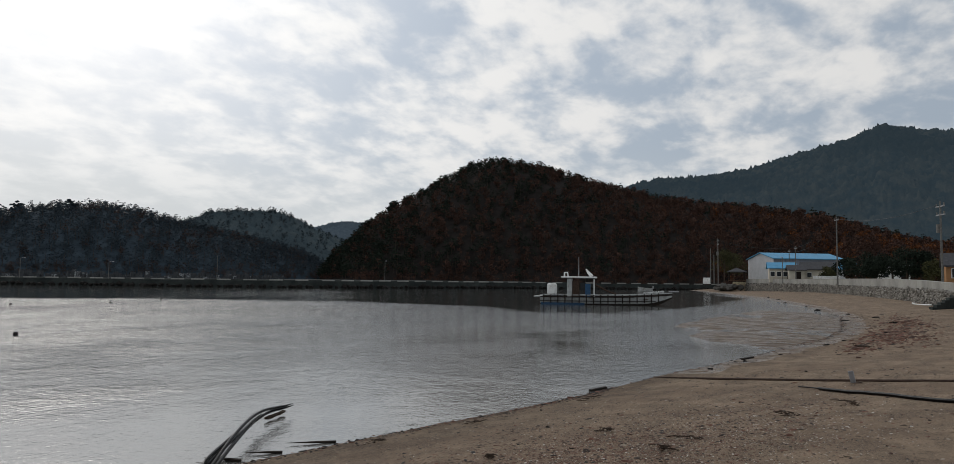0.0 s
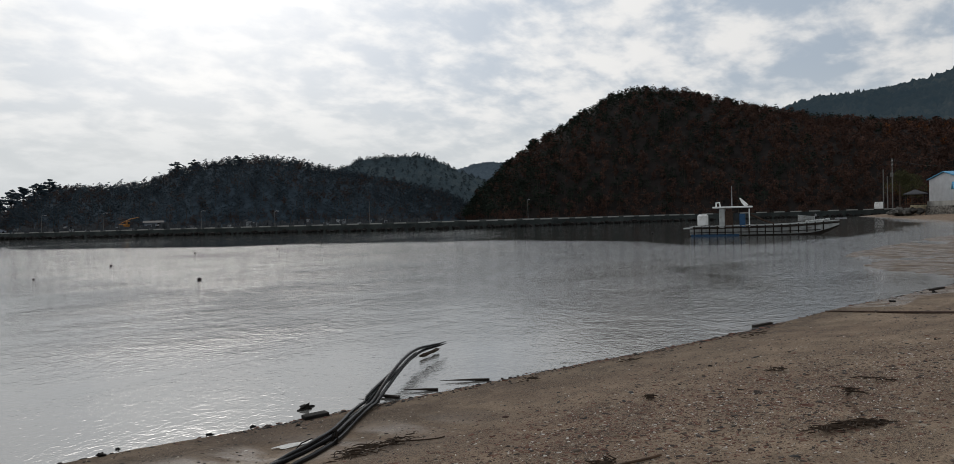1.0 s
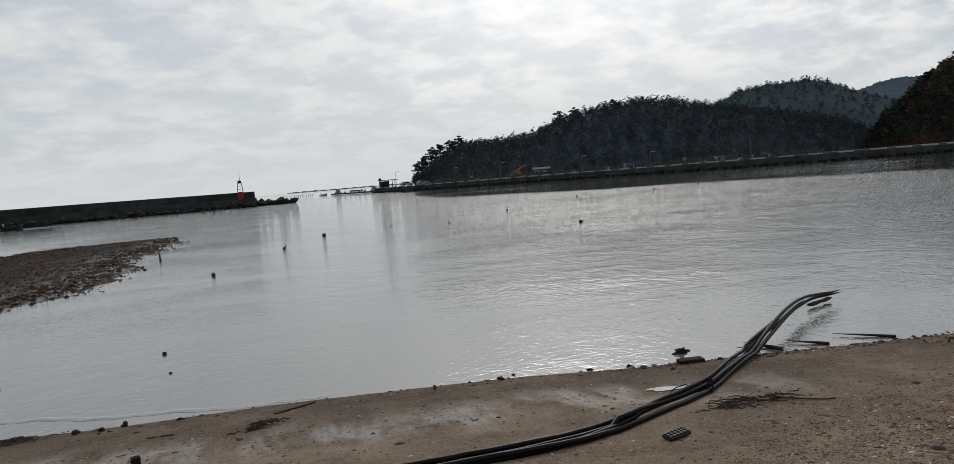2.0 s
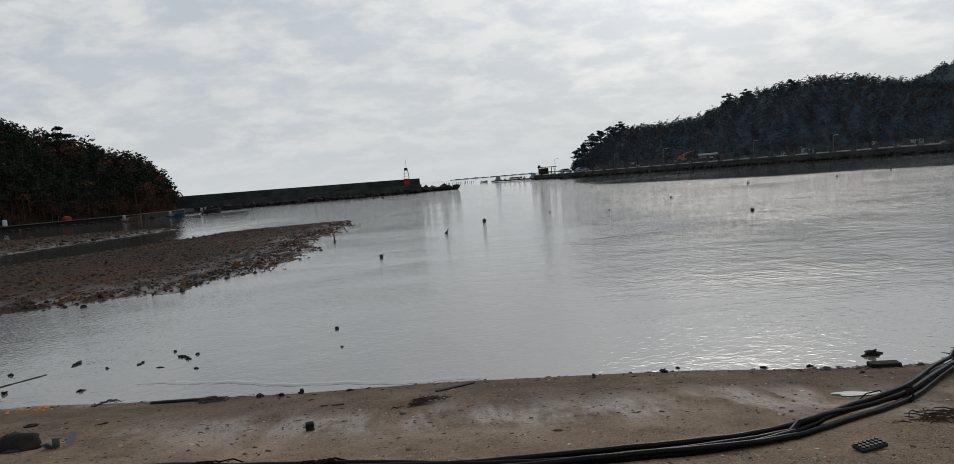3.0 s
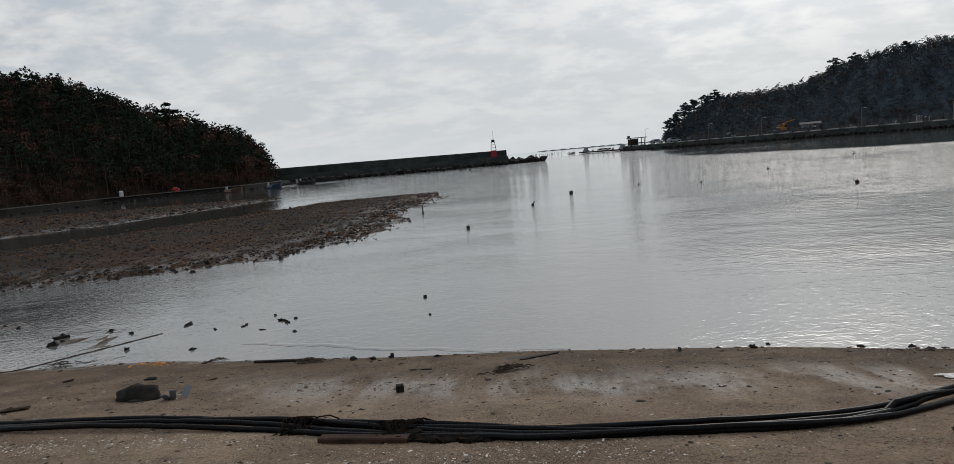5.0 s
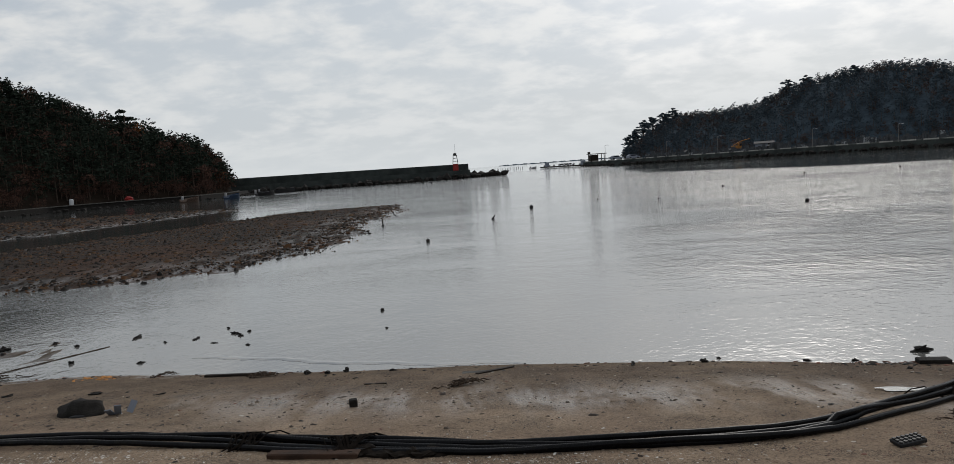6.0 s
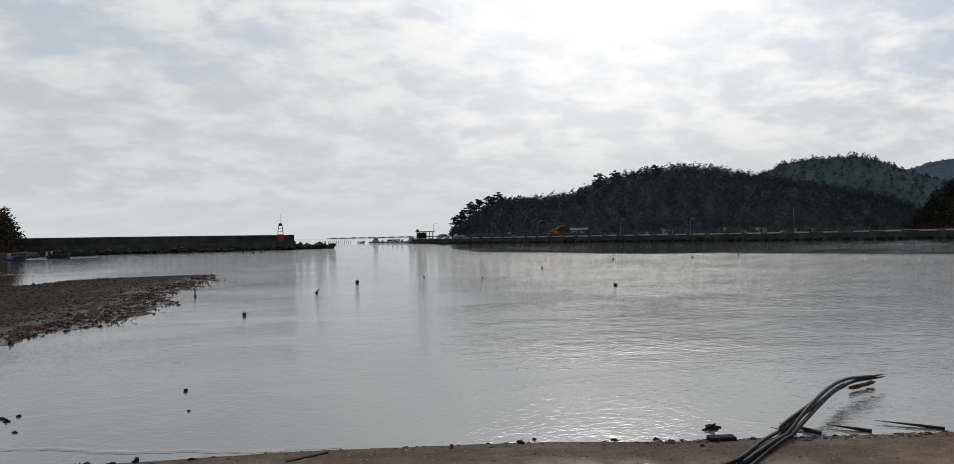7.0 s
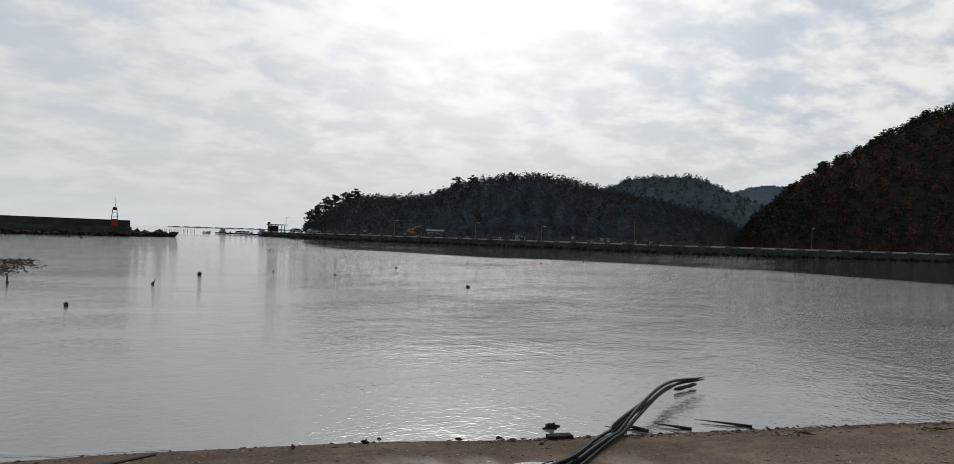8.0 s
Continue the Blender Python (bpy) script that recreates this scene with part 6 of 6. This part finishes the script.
# ---- grit, shells, flecks of weed and gravel ----
def flecks(name, label, mats, px, py, size, seed, flat=0.5, sink=0.25, category="debris", low=0.005):
    """Small uneven five-faced bits on the ground, joined."""
    rng = np.random.RandomState(seed)
    n = len(px)
    gz = ground(px, py)[0]
    keep = gz > low
    px, py, gz, size = px[keep], py[keep], gz[keep], size[keep]
    n = len(px)
    a = rng.uniform(0, 6.28, n)
    base = np.array([[-1, -0.7, 0], [1, -0.6, 0], [0.8, 0.7, 0], [-0.9, 0.6, 0], [-0.5, -0.3, 1], [0.55, -0.35, 1], [0.4, 0.35, 1], [-0.5, 0.3, 1]])
    v = base[None] * (1 + 0.5 * rng.uniform(-1, 1, (n, 8, 3)))
    v[:, :, 2] = base[None, :, 2] * flat * rng.uniform(0.6, 1.4, (n, 8)) - sink * flat
    v *= size[:, None, None]
    stretch = rng.uniform(0.7, 1.8, (n, 1))
    x, y = v[:, :, 0] * stretch, v[:, :, 1]
    c, s = np.cos(a)[:, None], np.sin(a)[:, None]
    v = np.stack([x * c - y * s + px[:, None], x * s + y * c + py[:, None], v[:, :, 2] + gz[:, None]], -1)
    f = np.array([[0, 1, 5, 4], [1, 2, 6, 5], [2, 3, 7, 6], [3, 0, 4, 7], [4, 5, 6, 7]])
    quads = (np.arange(n)[:, None, None] * 8 + f[None]).reshape(-1, 4)
    ob = big_mesh(name, v.reshape(-1, 3), quads, mats, np.repeat(rng.randint(0, len(mats), n), 5))
    return tagged(ob, label, category, kind="stuff")


def bits_material(name, stops, rough, spec=0.35):
    m, k = material(name)
    rnd = k.add("ShaderNodeNewGeometry").outputs["Random Per Island"]
    col = stops[0]
    for i, c in enumerate(stops[1:]):
        col = k.mix(k.math("GREATER_THAN", rnd, (i + 1) / len(stops)), col, c)
    k.plug(col, k.shader.inputs["Base Color"])
    k.shader.inputs["Roughness"].default_value = rough
    k.shader.inputs["Specular IOR Level"].default_value = spec
    return m


PEBBLE = bits_material("pebbles", [(0.030, 0.026, 0.023), (0.075, 0.055, 0.040), (0.15, 0.11, 0.075), (0.045, 0.033, 0.026), (0.28, 0.235, 0.18)], 0.8)
SHELLS = bits_material("shell_bits", [(0.44, 0.40, 0.35), (0.32, 0.28, 0.23), (0.55, 0.52, 0.47), (0.24, 0.2, 0.16)], 0.6)
FLECK = bits_material("weed_flecks", [(0.10, 0.045, 0.030), (0.14, 0.060, 0.040), (0.055, 0.026, 0.017), (0.085, 0.036, 0.022), (0.030, 0.020, 0.015), (0.125, 0.062, 0.040)], 0.85)
GRAVEL = bits_material("bank_gravel", [(0.010, 0.009, 0.008), (0.022, 0.015, 0.010), (0.044, 0.023, 0.011), (0.066, 0.031, 0.013), (0.014, 0.011, 0.009), (0.080, 0.044, 0.022), (0.012, 0.010, 0.009)], 0.75, 0.15)
R = np.random.RandomState(99)


def patch(n, cx, cy, sx, sy):
    return R.normal(cx, sx, n), R.normal(cy, sy, n)


def stack(*pairs):
    return np.concatenate([p[0] for p in pairs]), np.concatenate([p[1] for p in pairs])


px, py = stack((R.uniform(-9, 18, 26000), R.uniform(-2.5, 7.5, 26000)), patch(4500, 7.5, 1.5, 2.2, 1.0), (R.uniform(16, 60, 2500), R.uniform(-5, 3, 2500)), patch(1500, 0, 6.2, 3.5, 0.5))
flecks("beach_pebbles", "small dark pebbles scattered over the sand", [PEBBLE], px, py, R.gamma(2.0, 0.0034, len(px)) * np.clip(1 + (px - 14) / 14, 1, 3), 1, category="pebbles")
px, py = stack((R.uniform(-8, 14, 1800), R.uniform(-1, 6.5, 1800)), patch(2000, -3.5, 4.55, 1.4, 0.13), patch(1300, -0.2, 3.75, 1.2, 0.16), patch(3600, 6.5, 1.4, 1.9, 0.9), patch(2600, 9.5, 0.2, 1.6, 0.9), patch(900, 5.2, 2.6, 1.2, 0.5))
flecks("shell_fragments", "broken pale shells scattered on the sand", [SHELLS], px, py, R.gamma(2.0, 0.0022, len(px)), 2, category="shells")
px, py = stack((R.uniform(-8, 18, 2200), R.uniform(-2.5, 6.8, 2200)), patch(4200, 10.2, 0.6, 1.5, 0.8), patch(9000, 7.4, 1.3, 1.3, 0.8), patch(14000, 6.6, 1.7, 1.6, 0.9), patch(9000, 4.6, 2.6, 1.3, 0.6), patch(5000, 5.9, 3.0, 1.4, 0.6), patch(900, 13.0, -1.0, 1.5, 0.7), patch(700, 11, 3.6, 3.5, 0.35), patch(1600, 30, -1.0, 5, 1.2), patch(1600, 44, -2.5, 8, 1.2), patch(600, -2, 6.5, 2.5, 0.4))
flecks("weed_flecks", "brown flecks of dried weed on the sand", [FLECK], px, py, R.gamma(2.0, 0.0027, len(px)) * np.clip(1 + (px - 14) / 14, 1, 3), 3, 0.3, category="seaweed")
px, py = stack(patch(900, 7.2, 1.6, 1.8, 1.0), patch(700, 10.5, 0.4, 1.8, 0.9), patch(300, 4.8, 2.8, 1.2, 0.6))
flecks("coarse_grit", "coarse brown and pale grit in the weed", [PEBBLE, FLECK], px, py, R.gamma(2.2, 0.0048, len(px)), 10, 0.5, category="pebbles")
px, py = stack(patch(1500, 34, -1.8, 4, 0.6), patch(1200, 44, -2.6, 5, 0.7), patch(400, 27, -0.6, 2, 0.3))
flecks("weed_drifts", "dark drifts of washed-up weed on the sand", [FLECK], px, py, R.gamma(2.0, 0.016, len(px)), 9, 0.4, category="seaweed")
# line of weed and grit along the waterline
px = np.concatenate([R.uniform(-10, 4, 450), R.uniform(4, 15, 2400), R.uniform(15, 60, 900)])
py = np.interp(px, SHORE_X, SHORE_Y) + 0.05 - np.abs(R.normal(0.0, 0.15, len(px)))
flecks("tide_line", "dark bits of weed along the tide line", [DARK_ROCK, FLECK], px, py, R.gamma(2.0, 0.0055, len(px)) * np.clip(1 + (px - 10) / 24, 1, 1.8), 4, 0.4, category="seaweed", low=-0.012)
px, py = R.uniform(-40, -3, 80000), R.uniform(15.5, 53, 80000)
k_in = inside_by(px, py, BAR) > 0.2
flecks("gravel_bank", "brown and dark gravel on the tidal bank", [GRAVEL], px[k_in], py[k_in], R.gamma(2.2, 0.0105, int(k_in.sum())), 5, 0.7, category="gravel")
px, py = R.uniform(-40, -2, 60000), R.uniform(14, 53, 60000)
rim = inside_by(px, py, BAR)
k_in = (rim > -1.3) & (rim < 1.2) & (R.uniform(size=60000) < np.exp(-np.clip(-rim, 0, 9) * 2.2))
flecks("bank_edge_stones", "dark wet stones along the bank's edge", [GRAVEL], px[k_in], py[k_in], R.gamma(2.4, 0.011, int(k_in.sum())), 15, 0.9, 0.1, "gravel", -0.035)
px, py = R.uniform(-60, -19, 14000), R.uniform(38, 78, 14000)
k_in = inside_by(px, py, FAR_BAR) > 0.2
flecks("far_gravel_bank", "dark gravel on the far tidal bank", [GRAVEL], px[k_in], py[k_in], R.gamma(2.2, 0.026, int(k_in.sum())), 6, 0.7, category="gravel")
px, py = R.uniform(-16, -5, 2500), R.uniform(9, 15.5, 2500)
flecks("shallows_gravel", "dark stones in the shallows by the beach", [GRAVEL], px, py, R.gamma(2.5, 0.014, len(px)), 7, 0.7, category="gravel")
px, py = patch(60, -4.5, 8.3, 0.15, 0.07)
flecks("orange_scraps", "scraps of orange peel at the water's edge", [LEAF_LITTER], px, py, R.gamma(3.0, 0.006, len(px)), 8, 0.5)


def wavelet(pts, width, height):
    """A long low swell running along the shore."""
    line = smooth_line([(x, y, 0) for x, y in pts], 140)
    bm = bmesh.new()
    prev = None
    for j, p in enumerate(line):
        q = line[min(j + 1, 139)] - line[max(j - 1, 0)]
        s = Vector((-q.y, q.x, 0)).normalized()
        k = math.sin(math.pi * j / 139) ** 0.5 * (0.8 + 0.2 * math.sin(j * 0.31))
        wob = s * (0.03 * math.sin(j * 0.17) + 0.015 * math.sin(j * 0.61))
        row = [bm.verts.new(p + wob + s * width * o + Vector((0, 0, 0.002 + height * k * z))) for o, z in ((-0.5, 0), (-0.3, 0.5), (-0.12, 1.0), (0.08, 0.8), (0.5, 0))]
        if prev:
            for u in range(4):
                bm.faces.new((prev[u], row[u], row[u + 1], prev[u + 1]))
        prev = row
    bmesh.ops.recalc_face_normals(bm, faces=bm.faces)
    tagged(part("wavelet", bm, WATER, smooth=True), "low swell of water running along the shore", "wave", "wavelets", kind="structure")


wavelet([(-3.6, 9.1), (-2.6, 8.75), (-1.4, 8.2), (0.0, 7.75), (0.9, 7.6)], 0.14, 0.008)
tarp = bmesh.new()
lump(tarp, (0, 0, 0.25), (0.8, 0.6, 0.45), 4, 0.3, 2)
tarp = part("red_tarpaulin", tarp, RED_PAINT)
tarp.matrix_world = pose(-55.5, 121.5, 0.95)
tagged(tarp, "red tarpaulin heap on the quay", "tarpaulin")
tank = bmesh.new()
tube(tank, [(0, 0, 0), (0, 0, 0.1), (0, 0, 0.8), (0, 0, 0.95)], [0.3, 0.33, 0.33, 0.2], 12)
tank = part("water_tank", tank, LIGHT_CLAD)
tank.matrix_world = pose(-61.5, 114.5, 0.95)
tagged(tank, "small pale grey tank on the quay", "tank")
